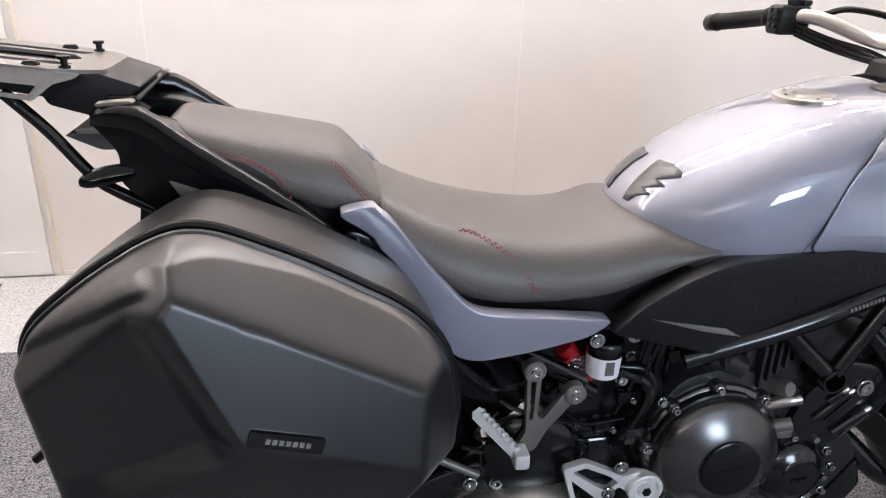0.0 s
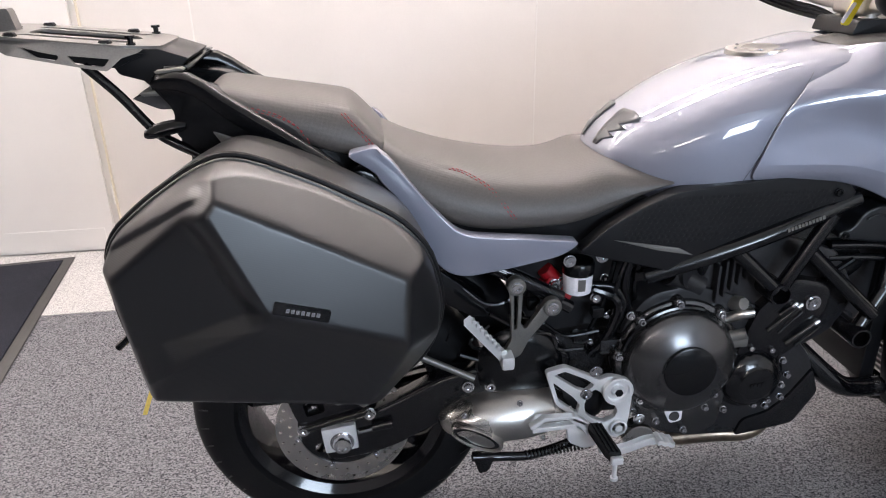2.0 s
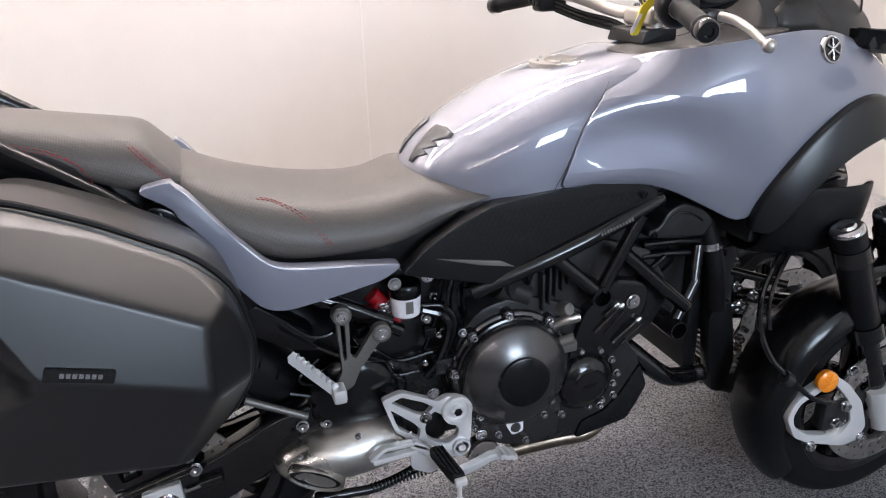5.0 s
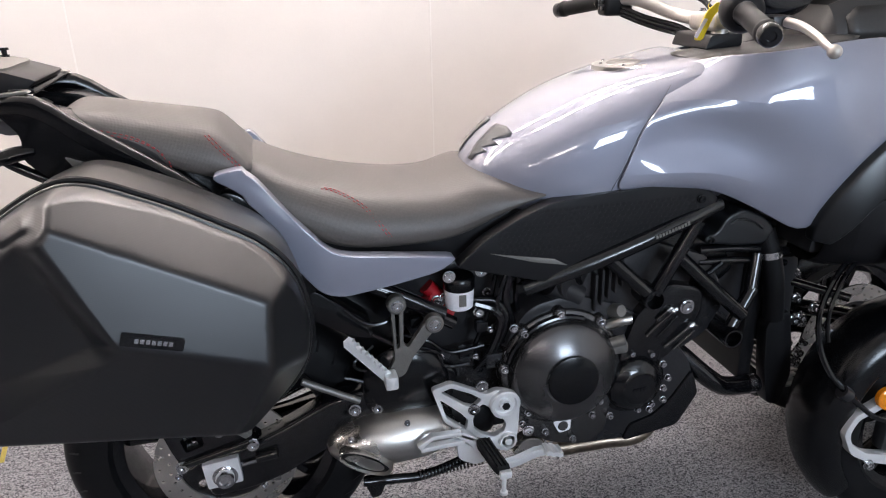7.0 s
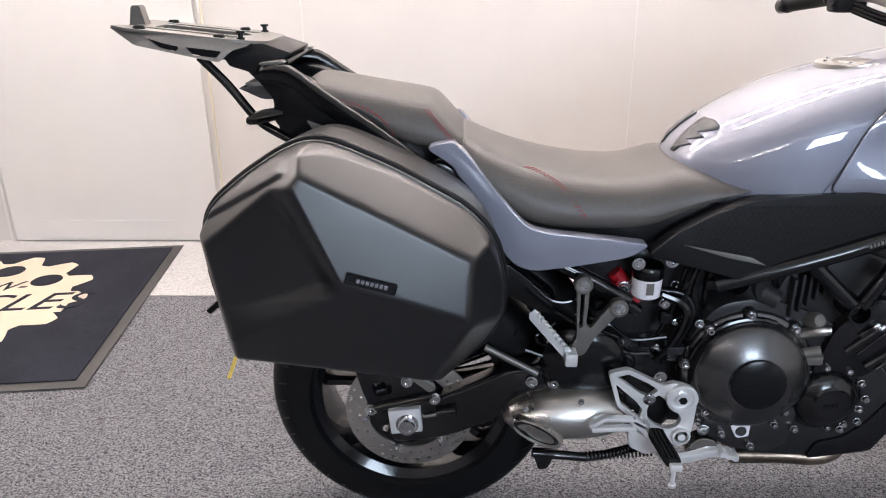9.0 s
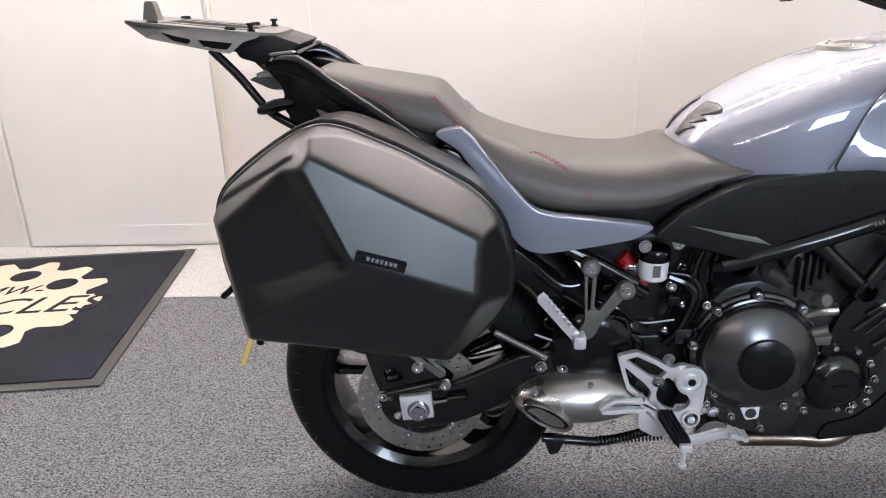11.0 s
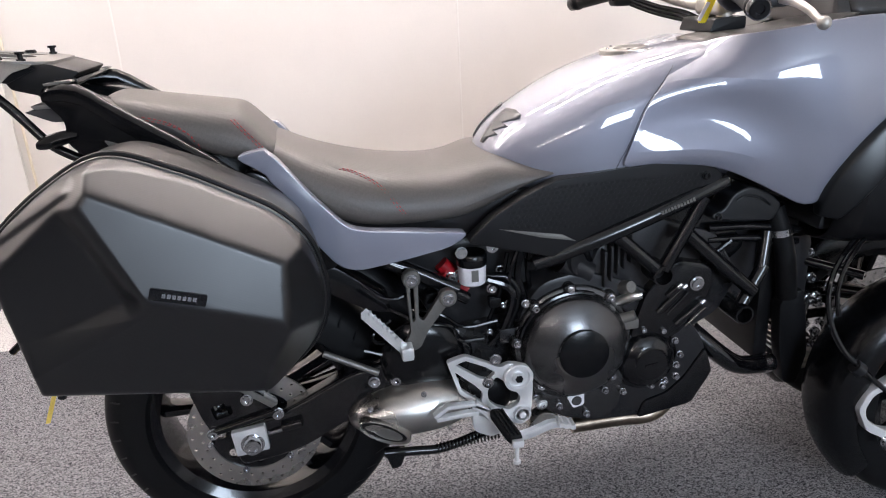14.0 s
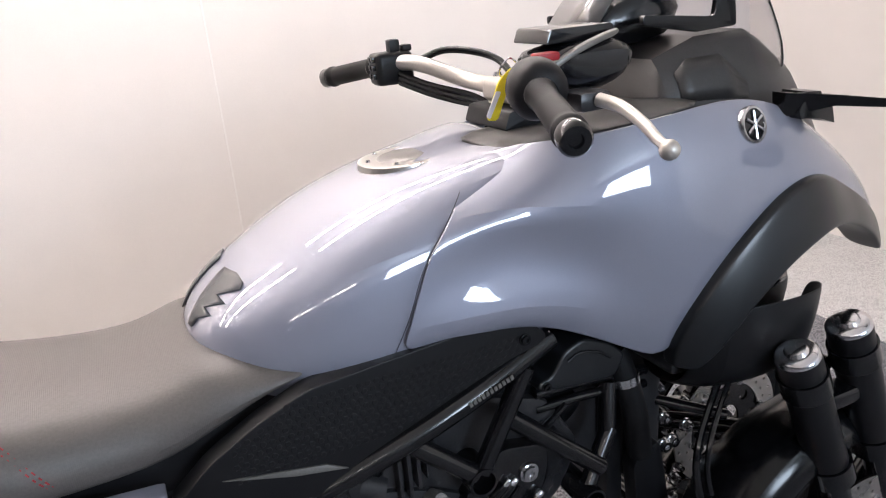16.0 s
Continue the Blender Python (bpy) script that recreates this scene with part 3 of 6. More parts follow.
for s in (-1, 1):
    rows = []
    for z, y0, y1 in ((0.872, 0.03, 0.046), (0.884, 0.03, 0.052), (0.892, 0.028, 0.074), (0.897, 0.028, 0.052), (0.907, 0.026, 0.082), (0.912, 0.026, 0.058), (0.922, 0.024, 0.086), (0.928, 0.022, 0.080), (0.934, 0.022, 0.056)):
        rows.append([tank_back(s * (y0 + (y1 - y0) * g), z) for g in (0, 0.25, 0.5, 0.75, 1)])
    part("grip_pad", loft(rows, closed=False), GRIP, bike, "dark translucent jagged tank grip pad", solid=0.002)


# ---- seats ----
def seat_half(x, zt, zb, w, flat_top=0.9):
    h = zt - zb
    return [(x, 0.0 - w * 0.6, zb - 0.004), (x, -w * 0.96, zb), (x, -w * 1.02, zb + 0.25 * h), (x, -w * 0.96, zb + 0.6 * h), (x, -w * 0.78, zb + flat_top * h), (x, -w * 0.4, zt - 0.02 * h), (x, 0, zt)]


def seat_mesh(rows):
    return loft([mirrored(seat_half(*r)) for r in rows])


rider_seat = part("rider_seat", seat_mesh([(0.098, 0.925, 0.895, 0.11), (0.118, 0.922, 0.86, 0.135), (0.16, 0.898, 0.81, 0.157), (0.228, 0.874, 0.762, 0.172), (0.30, 0.855, 0.751, 0.176),
                                           (0.38, 0.844, 0.748, 0.17), (0.45, 0.842, 0.749, 0.166), (0.495, 0.856, 0.764, 0.169), (0.52, 0.863, 0.776, 0.171), (0.555, 0.859, 0.792, 0.172), (0.60, 0.847, 0.812, 0.173), (0.632, 0.838, 0.822, 0.173), (0.644, 0.833, 0.826, 0.171)]), VINYL, bike, "dark grey textured vinyl rider seat", sub=2)
pillion_seat = part("pillion_seat", seat_mesh([(-0.182, 1.014, 1.002, 0.085), (-0.168, 1.026, 0.994, 0.10), (-0.10, 1.012, 0.963, 0.118), (-0.03, 1.001, 0.925, 0.128), (0.02, 0.993, 0.902, 0.132),
                                               (0.052, 0.987, 0.896, 0.132), (0.068, 0.979, 0.895, 0.131), (0.096, 0.944, 0.898, 0.128), (0.124, 0.912, 0.90, 0.12)]), VINYL, bike, "dark grey textured vinyl pillion seat", sub=2)


def stitches(ob, line, parent, mat, r=0.0010, dash=0.005, gap=0.003):
    at = touch(ob)
    pts = smooth_line([at(x, z, 0.0006) for x, z in line], 24)
    bm, run, last = bmesh.new(), [], 0.0
    for a, b in zip(pts, pts[1:]):
        run.append(a)
        last += (b - a).length
        if last > dash:
            if len(run) > 1:
                tube(run, r, 5, False, bm=bm)
            run, last = [], -gap
        if last < 0:
            run = []
    part("stitching", bm, mat, parent, "red decorative stitching")


for d in (0.0, 0.006):
    stitches(pillion_seat, [(-0.125 + d, 0.990 - d), (-0.07 + d, 0.976 - d), (-0.036 + d, 0.957 - d), (-0.022 + d, 0.939 - d), (-0.016 + d, 0.918 - d)], pillion_seat, REDSTITCH)
    stitches(pillion_seat, [(0.050 - d, 0.968), (0.066 - d, 0.950), (0.088 - d, 0.925), (0.100 - d, 0.910)], pillion_seat, REDSTITCH)
    stitches(rider_seat, [(0.228 + d, 0.862), (0.251 + d, 0.855), (0.294 + d, 0.832), (0.330 + d, 0.788), (0.351 + d, 0.756)], rider_seat, REDSTITCH)

at = touch(pillion_seat)
rows = []
for k in range(9):
    x = -0.125 + 0.013 * k
    top = float(np.interp(x, (-0.125, -0.07, -0.036, -0.022, -0.016), (0.985, 0.970, 0.950, 0.932, 0.912)))
    low = float(np.interp(x, (-0.17, -0.10, -0.03, 0.02), (0.996, 0.966, 0.928, 0.905)))
    rows.append([at(x, low + (top - low) * f, 0.0012) for f in (0, 0.33, 0.67, 1)])
part("seat_side_panel", loft(rows, closed=False), SEAT_SMOOTH, pillion_seat, "smooth black lower side panel of the seat")

# ---- blue-grey tail side panels ----
for s in (-1, 1):
    outline = rounded([(0.043, 0.911), (0.098, 0.922), (0.118, 0.910), (0.181, 0.826), (0.232, 0.772), (0.262, 0.763), (0.350, 0.752), (0.464, 0.732), (0.424, 0.710), (0.331, 0.698), (0.244, 0.687), (0.210, 0.697), (0.176, 0.740), (0.156, 0.774), (0.144, 0.795), (0.136, 0.832), (0.092, 0.880)], 0.02, 3)
    part("tail_side_panel", plate(outline, s * 0.162, s * 0.192, 0.010, lean=lambda x, z, s=s: s * (-0.022 if x < 0.1 else 0) + s * 0.02 * math.sin(max(0, min(1, (0.46 - x) / 0.36)) * math.pi) * (1 if z < 0.8 else 0.6), seg=3), PAINT, bike, "glossy blue-grey tail side panel")
    part("inner_tail_cover", plate(rounded([(0.06, 0.885), (0.10, 0.868), (0.15, 0.79), (0.215, 0.68), (0.12, 0.66), (0.02, 0.80)], 0.02), s * 0.12, s * 0.158, 0.006), BLACK, bike)
    # black textured side covers under the tank
    outline = rounded([(0.452, 0.716), (0.505, 0.762), (0.57, 0.798), (0.632, 0.822), (0.715, 0.829), (0.79, 0.834), (0.875, 0.84), (0.94, 0.83), (0.975, 0.798), (0.93, 0.768), (0.80, 0.722), (0.70, 0.690), (0.645, 0.662), (0.555, 0.688)], 0.012, 3)
    cover = part("side_cover", plate(outline, s * 0.172, s * 0.205, 0.006, seg=3), MATT, bike, "matt black side cover with hexagon texture")
    bm = bmesh.new()
    for i in range(36):
        for j in range(9):
            x, z = 0.535 + i * 0.0115 + (j % 2) * 0.0058, 0.728 + j * 0.0100
            lo, hi = 0.70 + max(0, x - 0.70) * 0.32, 0.775 + min(0.045, (x - 0.53) * 0.45)
            if lo + 0.012 < z < hi and x < 0.93:
                lathe([(0, 0.0005), (0.0036, 0.0005), (0.0044, 0.0)], (x, s * 0.205, z), (0, s, 0), 6, bm=bm)
    tagged(part("hexagon_texture", bm, MATT, cover, smooth=0), kind="stuff")
    bm = plate([(0.515, 0.738), (0.64, 0.714), (0.668, 0.698), (0.60, 0.712)], s * 0.205, s * 0.2085, 0.001)
    part("accent_line", bm, GUN, cover)
bolt(bike, (0.935, -0.206, 0.803), 0.007, mat=BLACK)

# ---- trellis frame ----
frame_ob = part("frame_tube", tube([(0.59, -0.185, 0.650), (0.74, -0.205, 0.703), (0.86, -0.207, 0.745), (0.985, -0.19, 0.785)], 0.0165), SATIN, bike, "satin black tubular steel frame")
part("frame_tube", tube([(0.59, 0.185, 0.650), (0.74, 0.205, 0.703), (0.86, 0.207, 0.745), (0.985, 0.19, 0.785)], 0.0165), SATIN, bike)
for a, b, r in (((0.752, -0.2, 0.700), (0.846, -0.2, 0.612), 0.0145), ((0.858, -0.2, 0.612), (0.938, -0.2, 0.758), 0.0145), ((0.90, -0.195, 0.690), (1.068, -0.195, 0.535), 0.0145),
                ((1.045, -0.19, 0.498), (1.105, -0.17, 0.580), 0.0145), ((1.10, -0.17, 0.575), (1.118, -0.15, 0.65), 0.0145)):
    part("frame_strut", tube([a, b], r, 16, False), SATIN, bike)
for x, z, r in ((0.854, 0.602, 0.022), (1.043, 0.49, 0.021)):
    part("mount_boss", lathe([(r - 0.005, -0.06), (r, -0.06), (r + 0.001, 0.03), (r, 0.035), (r - 0.004, 0.035), (r - 0.005, 0.0)], (x, -0.18, z), (0, -1, 0), 28, True), SATIN, bike, "hollow frame mounting boss")
    part("boss_recess", lathe([(0, 0.002), (r - 0.005, 0.002), (r - 0.005, -0.01)], (x, -0.18, z), (0, -1, 0), 20), MATT, bike)
text_bars("frame_sticker", frame_ob, GUN, [(0.835, 0.741), (0.905, 0.764)], -0.2245, 0.007)

# ---- engine ----
engine = new("engine")
engine.parent = bike
engine["label"] = "satin black three-cylinder engine"
case_out = rounded([(0.555, 0.40), (0.56, 0.53), (0.61, 0.60), (0.70, 0.615), (0.80, 0.58), (0.90, 0.52), (0.985, 0.42), (1.0, 0.33), (0.95, 0.265), (0.84, 0.245), (0.72, 0.25), (0.62, 0.29)], 0.03)
part("crankcase", plate(case_out, -0.165, 0.165, 0.012), CAST, engine)
part("cylinder_block", plate(rounded([(0.70, 0.56), (0.735, 0.66), (0.86, 0.71), (1.0, 0.66), (1.06, 0.56), (1.02, 0.48), (0.93, 0.43)], 0.02), -0.155, 0.155, 0.01), CAST, engine)
part("cylinder_head", plate(rounded([(0.80, 0.665), (0.84, 0.735), (1.0, 0.73), (1.08, 0.62), (1.04, 0.585)], 0.02), -0.14, 0.14, 0.01), BLACK, engine)
for k in range(4):
    z = 0.50 + 0.034 * k
    part("cooling_rib", tube([(0.865 + 0.022 * k, -0.158, z - 0.03), (0.965 + 0.022 * k, -0.158, z + 0.04)], 0.006, 8, False), SATIN, engine)
clutch = part("clutch_cover", lathe([(0.127, -0.02), (0.127, 0.012), (0.124, 0.016), (0.1155, 0.018), (0.113, 0.022), (0.111, 0.034), (0.107, 0.043), (0.099, 0.050), (0.060, 0.068), (0.053, 0.070), (0.051, 0.0685), (0, 0.068)],
                                  (0.676, -0.165, 0.460), (-0.02, -1, 0.05), 64), COVER, engine, "satin black round clutch cover")
part("clutch_rib", tube([(0.672 + 0.115 * math.cos(a), -0.185, 0.462 + 0.115 * math.sin(a)) for a in np.linspace(radians(68), radians(165), 10)], 0.006, 8), SATIN, clutch)
part("inspection_cap", lathe([(0, 0.0725), (0.050, 0.0725), (0.0520, 0.0712), (0.0530, 0.062)], (0.681, -0.165, 0.458), (-0.02, -1, 0.05), 48), BLACK, clutch)
text_bars("cap_marking", clutch, SATIN, [(0.650, 0.458), (0.702, 0.466)], -0.2368, 0.004)
lower = part("cover_skirt", plate(rounded([(0.60, 0.38), (0.575, 0.42), (0.60, 0.32), (0.655, 0.285), (0.73, 0.265), (0.78, 0.29), (0.79, 0.37), (0.76, 0.40)], 0.015), -0.182, -0.15, 0.006), COVER, engine)
timing = part("timing_cover", lathe([(0.074, -0.02), (0.074, 0.006), (0.070, 0.010), (0.064, 0.011), (0.061, 0.022), (0.052, 0.032), (0.040, 0.036), (0.037, 0.038), (0.035, 0.041), (0, 0.041)], (0.842, -0.165, 0.396), (0, -1, 0.02), 48), SATIN, engine, "satin black round timing cover")
text_bars("cover_marking", timing, SATIN, [(0.826, 0.394), (0.858, 0.397)], -0.2065, 0.008)
for d in (18, 50, 94, 132, 172, 205):
    a = radians(d)
    part("bolt_lug", lathe([(0.013, -0.02), (0.013, 0.008), (0.011, 0.011), (0, 0.011)], (0.676 + 0.124 * math.cos(a), -0.172, 0.460 + 0.124 * math.sin(a)), (0, -1, 0), 16), COVER, clutch)
    bolt(clutch, (0.676 + 0.124 * math.cos(a), -0.183, 0.460 + 0.124 * math.sin(a)), 0.0062, h=0.009)
for d in (-52, -18, 30, 62, 98, 140):
    a = radians(d)
    bolt(timing, (0.842 + 0.074 * math.cos(a), -0.176, 0.396 + 0.074 * math.sin(a)), 0.0062, h=0.010)
for x, z in ((0.603, 0.372), (0.591, 0.345), (0.643, 0.317), (0.705, 0.288), (0.746, 0.340), (0.757, 0.384), (0.762, 0.372), (0.787, 0.331), (0.851, 0.336), (0.878, 0.331), (0.915, 0.403), (0.909, 0.350)):
    bolt(engine, (x, -0.184, z), 0.0062, h=0.011)
part("sight_glass", plate(rounded([(0.66, 0.335), (0.70, 0.343), (0.70, 0.31), (0.675, 0.305)], 0.006), -0.1855, -0.18, 0.001), WHITE, lower, "oil sight glass with pale rim")
part("sight_lens", lathe([(0, 0.003), (0.010, 0.003), (0.012, 0)], (0.683, -0.185, 0.322), (0, -1, 0), 20), LENS, lower)
part("sump_cover", plate(rounded([(0.83, 0.245), (0.96, 0.265), (1.005, 0.34), (0.985, 0.40), (0.94, 0.335), (0.90, 0.30), (0.845, 0.285)], 0.012), -0.172, -0.14, 0.006), SATIN, engine)
# cam chain side of the block, studs and small fittings
part("chain_case", plate(rounded([(0.80, 0.45), (0.835, 0.555), (0.90, 0.62), (0.985, 0.60), (0.985, 0.54), (0.92, 0.45), (0.87, 0.43)], 0.02), -0.18, -0.14, 0.008), SATIN, engine)
bolt(engine, (0.946, -0.181, 0.563), 0.013, h=0.008)
for a, b in (((0.862, 0.505), (0.914, 0.556)), ((0.905, 0.472), (0.957, 0.516)), ((0.882, 0.540), (0.902, 0.560))):
    tower = part("stud_tower", tube([(a[0], -0.180, a[1]), (b[0], -0.184, b[1])], 0.0085, 12, False), SATIN, engine)
    dirn = (Vector((b[0], -0.184, b[1])) - Vector((a[0], -0.180, a[1]))).normalized()
    part("stud_head", lathe([(0, 0.012), (0.005, 0.012), (0.0065, 0.009), (0.0065, 0)], (b[0], -0.184, b[1]), dirn, 12), CHROME, tower)
    part("stud_rib", tube([(a[0] + 0.022, -0.181, a[1] - 0.006), (b[0] + 0.014, -0.181, b[1] - 0.012)], 0.0025, 6, False), SATIN, tower)
# finned cylinder side above the clutch
for k in range(5):
    part("cylinder_fin", box(0.742 + 0.014 * k, 0.748 + 0.014 * k, -0.176, -0.15, 0.575 + 0.012 * k, 0.655 + 0.010 * k, 0.002), CAST, engine)
part("coolant_union", tube([(0.772, -0.17, 0.536), (0.796, -0.185, 0.552), (0.818, -0.188, 0.556)], 0.011, 14), STEEL, engine, "bright metal coolant union")
part("union_flange", plate(rounded([(0.780, 0.535), (0.808, 0.540), (0.826, 0.556), (0.812, 0.568), (0.786, 0.556)], 0.006), -0.186, -0.172, 0.002), STEEL, engine)
for k in range(3):
    part("union_rib", tube([(0.770 + 0.010 * k, -0.196, 0.482 + 0.004 * k), (0.778 + 0.010 * k, -0.196, 0.506 + 0.004 * k)], 0.0028, 8, False), GUN, engine)
part("sensor_plug", box(0.775, 0.812, -0.20, -0.175, 0.484, 0.508, 0.005), GUN, engine, "cast metal sensor housing")
part("oil_filler", lathe([(0, 0.03), (0.012, 0.03), (0.015, 0.022), (0.015, 0.0)], (0.79, -0.16, 0.565), (0.25, -1, 0.4), 18), GUN, engine, "small cast metal fitting")
part("crank_sensor", tube([(0.765, -0.19, 0.505), (0.80, -0.205, 0.52)], 0.011, 12, False), GUN, engine)
part("starter_motor", tube([(0.62, -0.02, 0.64), (0.70, -0.16, 0.64)], 0.035, 20, False), CAST, engine)
part("throttle_body", tube([(0.66, -0.14, 0.635), (0.72, -0.14, 0.60)], 0.028, 20, False), CAST, engine)
part("coolant_pipe", tube([(0.97, -0.12, 0.425), (1.04, -0.15, 0.36), (1.09, -0.15, 0.33), (1.17, -0.145, 0.322)], 0.0215), SATIN, engine, "black coolant pipe with clamp")
part("hose_clamp", tube([(1.145, -0.145, 0.324), (1.16, -0.145, 0.323)], 0.0235, 16, False), CHROME, engine)
for k, y in enumerate((-0.135, -0.08, -0.02)):
    part("exhaust_header", tube([(0.69, y, 0.228), (0.80, y, 0.228), (0.88, y - 0.01, 0.235), (0.95, y + 0.02, 0.265)], 0.019), PIPE, engine, "heat-tinted exhaust header pipe")
part("header_joint", tube([(0.83, -0.11, 0.236), (0.85, -0.113, 0.238)], 0.024, 18, False), PIPE, engine)

# ---- swingarm, brake and exhaust ----
arm = part("swingarm", plate(rounded([(-0.045, 0.355), (0.05, 0.372), (0.12, 0.40), (0.20, 0.44), (0.30, 0.462), (0.43, 0.50), (0.47, 0.47), (0.45, 0.40), (0.32, 0.385), (0.20, 0.335), (0.10, 0.285), (0.05, 0.272), (-0.035, 0.262)], 0.02, 3), -0.155, -0.105, 0.012, seg=3), SATIN, bike, "satin black box-section swingarm")
part("swingarm", plate(rounded([(-0.045, 0.355), (0.05, 0.372), (0.20, 0.44), (0.43, 0.50), (0.45, 0.40), (0.20, 0.335), (0.05, 0.272), (-0.035, 0.262)], 0.02, 3), 0.105, 0.155, 0.012, seg=3), SATIN, bike)
part("arm_bulge", lathe([(0, 0.02), (0.06, 0.018), (0.085, 0.008), (0.09, 0.0)], (0.36, -0.15, 0.455), (0, -1, 0), 36), BLACK, arm)
part("adjuster_plate", plate(rounded([(-0.036, 0.296), (0.030, 0.303), (0.026, 0.360), (-0.042, 0.352)], 0.003), -0.168, -0.154, 0.002), SILVER, arm, "square silver chain adjuster plate")
part("axle_nut", lathe([(0, 0.012), (0.009, 0.012), (0.011, 0.016), (0.0165, 0.016), (0.019, 0.008), (0.019, 0.002), (0.024, 0.002), (0.024, 0)], (-0.002, -0.168, 0.321), (0, -1, 0), 24), CHROME, arm, "steel axle nut")
part("adjuster_bolt", tube([(0.03, -0.158, 0.335), (0.07, -0.158, 0.342)], 0.005, 8, False), CHROME, arm)
part("arm_slot", tube([(0.06, -0.16, 0.345), (0.10, -0.162, 0.352)], 0.011, 12, False), SATIN, arm)
caliper = part("caliper_bracket", plate(rounded([(-0.108, 0.46), (-0.092, 0.395), (-0.075, 0.350), (-0.045, 0.365), (0.045, 0.383), (0.06, 0.40), (0.012, 0.445), (-0.02, 0.455)], 0.01), -0.165, -0.140, 0.004,
                                       holes=[rounded([(-0.073, 0.415), (-0.066, 0.385), (-0.03, 0.395), (-0.035, 0.425)], 0.006)]), SATIN, bike, "black brake caliper and bracket")
part("caliper_body", box(-0.05, 0.02, -0.15, -0.09, 0.39, 0.45, 0.012), SATIN, caliper)
part("bracket_bar", tube([(-0.075, -0.168, 0.36), (0.05, -0.168, 0.39)], 0.008, 10, False), SATIN, caliper)
part("bracket_stay", plate([(-0.02, 0.452), (0.0, 0.452), (0.058, 0.405), (0.045, 0.398)], -0.168, -0.150, 0.002), GUN, caliper, "pale metal stay")
for x, z in ((-0.075, 0.358), (0.056, 0.384), (0.0, 0.425), (0.30, 0.418), (0.255, 0.42)):
    bolt(caliper if x < 0.1 else arm, (x, -0.167 if x < 0.1 else -0.157, z), 0.010, h=0.01)
part("hugger", tube([(-0.06, -0.03, 0.66), (0.12, -0.03, 0.665), (0.26, -0.03, 0.60), (0.34, -0.03, 0.50)], 0.055, 20), MATT, bike, "matt black rear wheel hugger")
part("hugger_side", plate(rounded([(0.16, 0.67), (0.20, 0.675), (0.30, 0.595), (0.305, 0.56), (0.26, 0.57), (0.18, 0.62)], 0.012), -0.14, -0.06, 0.008), BLACK, bike)
part("link_bar", tube([(0.16, -0.16, 0.50), (0.265, -0.17, 0.446)], 0.007, 10, False), GUN, bike)
muffler = part("muffler", loft([[(x, -0.145 + w * math.cos(a), zc + h * math.sin(a)) for a in [2 * math.pi * k / 20 for k in range(20)]]
                               for x, zc, w, h in ((0.194, 0.343, 0.02, 0.012), (0.204, 0.345, 0.045, 0.026), (0.24, 0.347, 0.066, 0.046), (0.30, 0.350, 0.074, 0.061), (0.36, 0.352, 0.074, 0.064), (0.41, 0.354, 0.068, 0.058), (0.46, 0.354, 0.05, 0.042))]), STEEL, bike, "short brushed steel muffler", sub=1)


# oval outlet let into the end of the muffler
hit, place, normal, _ = muffler.evaluated_get(bpy.context.evaluated_depsgraph_get()).ray_cast(Vector((0.264, -1.0, 0.331)), Vector((0, 1, 0)))
facing = (normal + Vector((-0.25, -0.6, 0.1))).normalized()
along = (Vector((0.93, 0, -0.36)) - facing * facing.dot(Vector((0.93, 0, -0.36)))).normalized()
turned = Matrix.Translation(place) @ Matrix((along, -facing, along.cross(-facing))).transposed().to_4x4() @ Matrix.Diagonal((1.0, 1.0, 0.47, 1.0))
for name, prof, mat, label in (("outlet_ring", [(0.056, -0.030), (0.0565, 0.002), (0.0545, 0.006), (0.051, 0.006), (0.0485, 0.002), (0.047, -0.006)], STEEL, "oval exhaust outlet lip"),
                               ("outlet_hollow", [(0, 0.0005), (0.03, 0.0005), (0.0495, 0.001)], GLOSS, ""), ("outlet_shelf", [(0, 0.0016), (0.026, 0.0016), (0.032, 0.0008)], GUN, "")):
    bm = lathe(prof, (0, 0, 0) if name != "outlet_shelf" else (0.008, 0, -0.006), (0, -1, 0), 40)
    bmesh.ops.transform(bm, matrix=turned, verts=bm.verts[:])
    part(name, bm, mat, muffler, label)
part("muffler_body", box(0.34, 0.56, -0.13, 0.10, 0.28, 0.38, 0.04, 4), MATT, bike)
for x, z in ((0.24, 0.386), (0.35, 0.404), (0.40, 0.315)):
    bolt(muffler, (x, -0.205, z), 0.005)
part("side_stand_spring", tube([(0.376 + 0.0013 * k, -0.16 + 0.009 * math.cos(k * 1.05), 0.238 + 0.009 * math.sin(k * 1.05) + 0.00012 * k) for k in range(108)], 0.0022, 6, False), BLACK, bike, "black return spring")
part("stand_tube", tube([(0.262, -0.16, 0.246), (0.33, -0.16, 0.240), (0.40, -0.155, 0.235), (0.53, -0.14, 0.262)], 0.010), SATIN, bike)
part("stand_foot", plate(rounded([(0.262, 0.25), (0.31, 0.248), (0.295, 0.212), (0.276, 0.208)], 0.006), -0.17, -0.145, 0.003), SATIN, bike)

# ---- footrests ----
def ribbon(pts, w, y0, y1, bm=None):
    """A flat bar along a bent line in x-z."""
    p = [Vector((x, z)) for x, z in pts]
    left, right = [], []
    for k, q in enumerate(p):
        t = (p[min(k + 1, len(p) - 1)] - p[max(k - 1, 0)]).normalized()
        n = Vector((-t.y, t.x)) * w / 2
        left.append(tuple(q + n))
        right.append(tuple(q - n))
    got = plate(left + right[::-1], y0, y1, 0.0022)
    if bm:
        me = bpy.data.meshes.new("bar")
        got.to_mesh(me)
        bm.from_mesh(me)
        bpy.data.meshes.remove(me)
        got.free()
        return bm
    return got


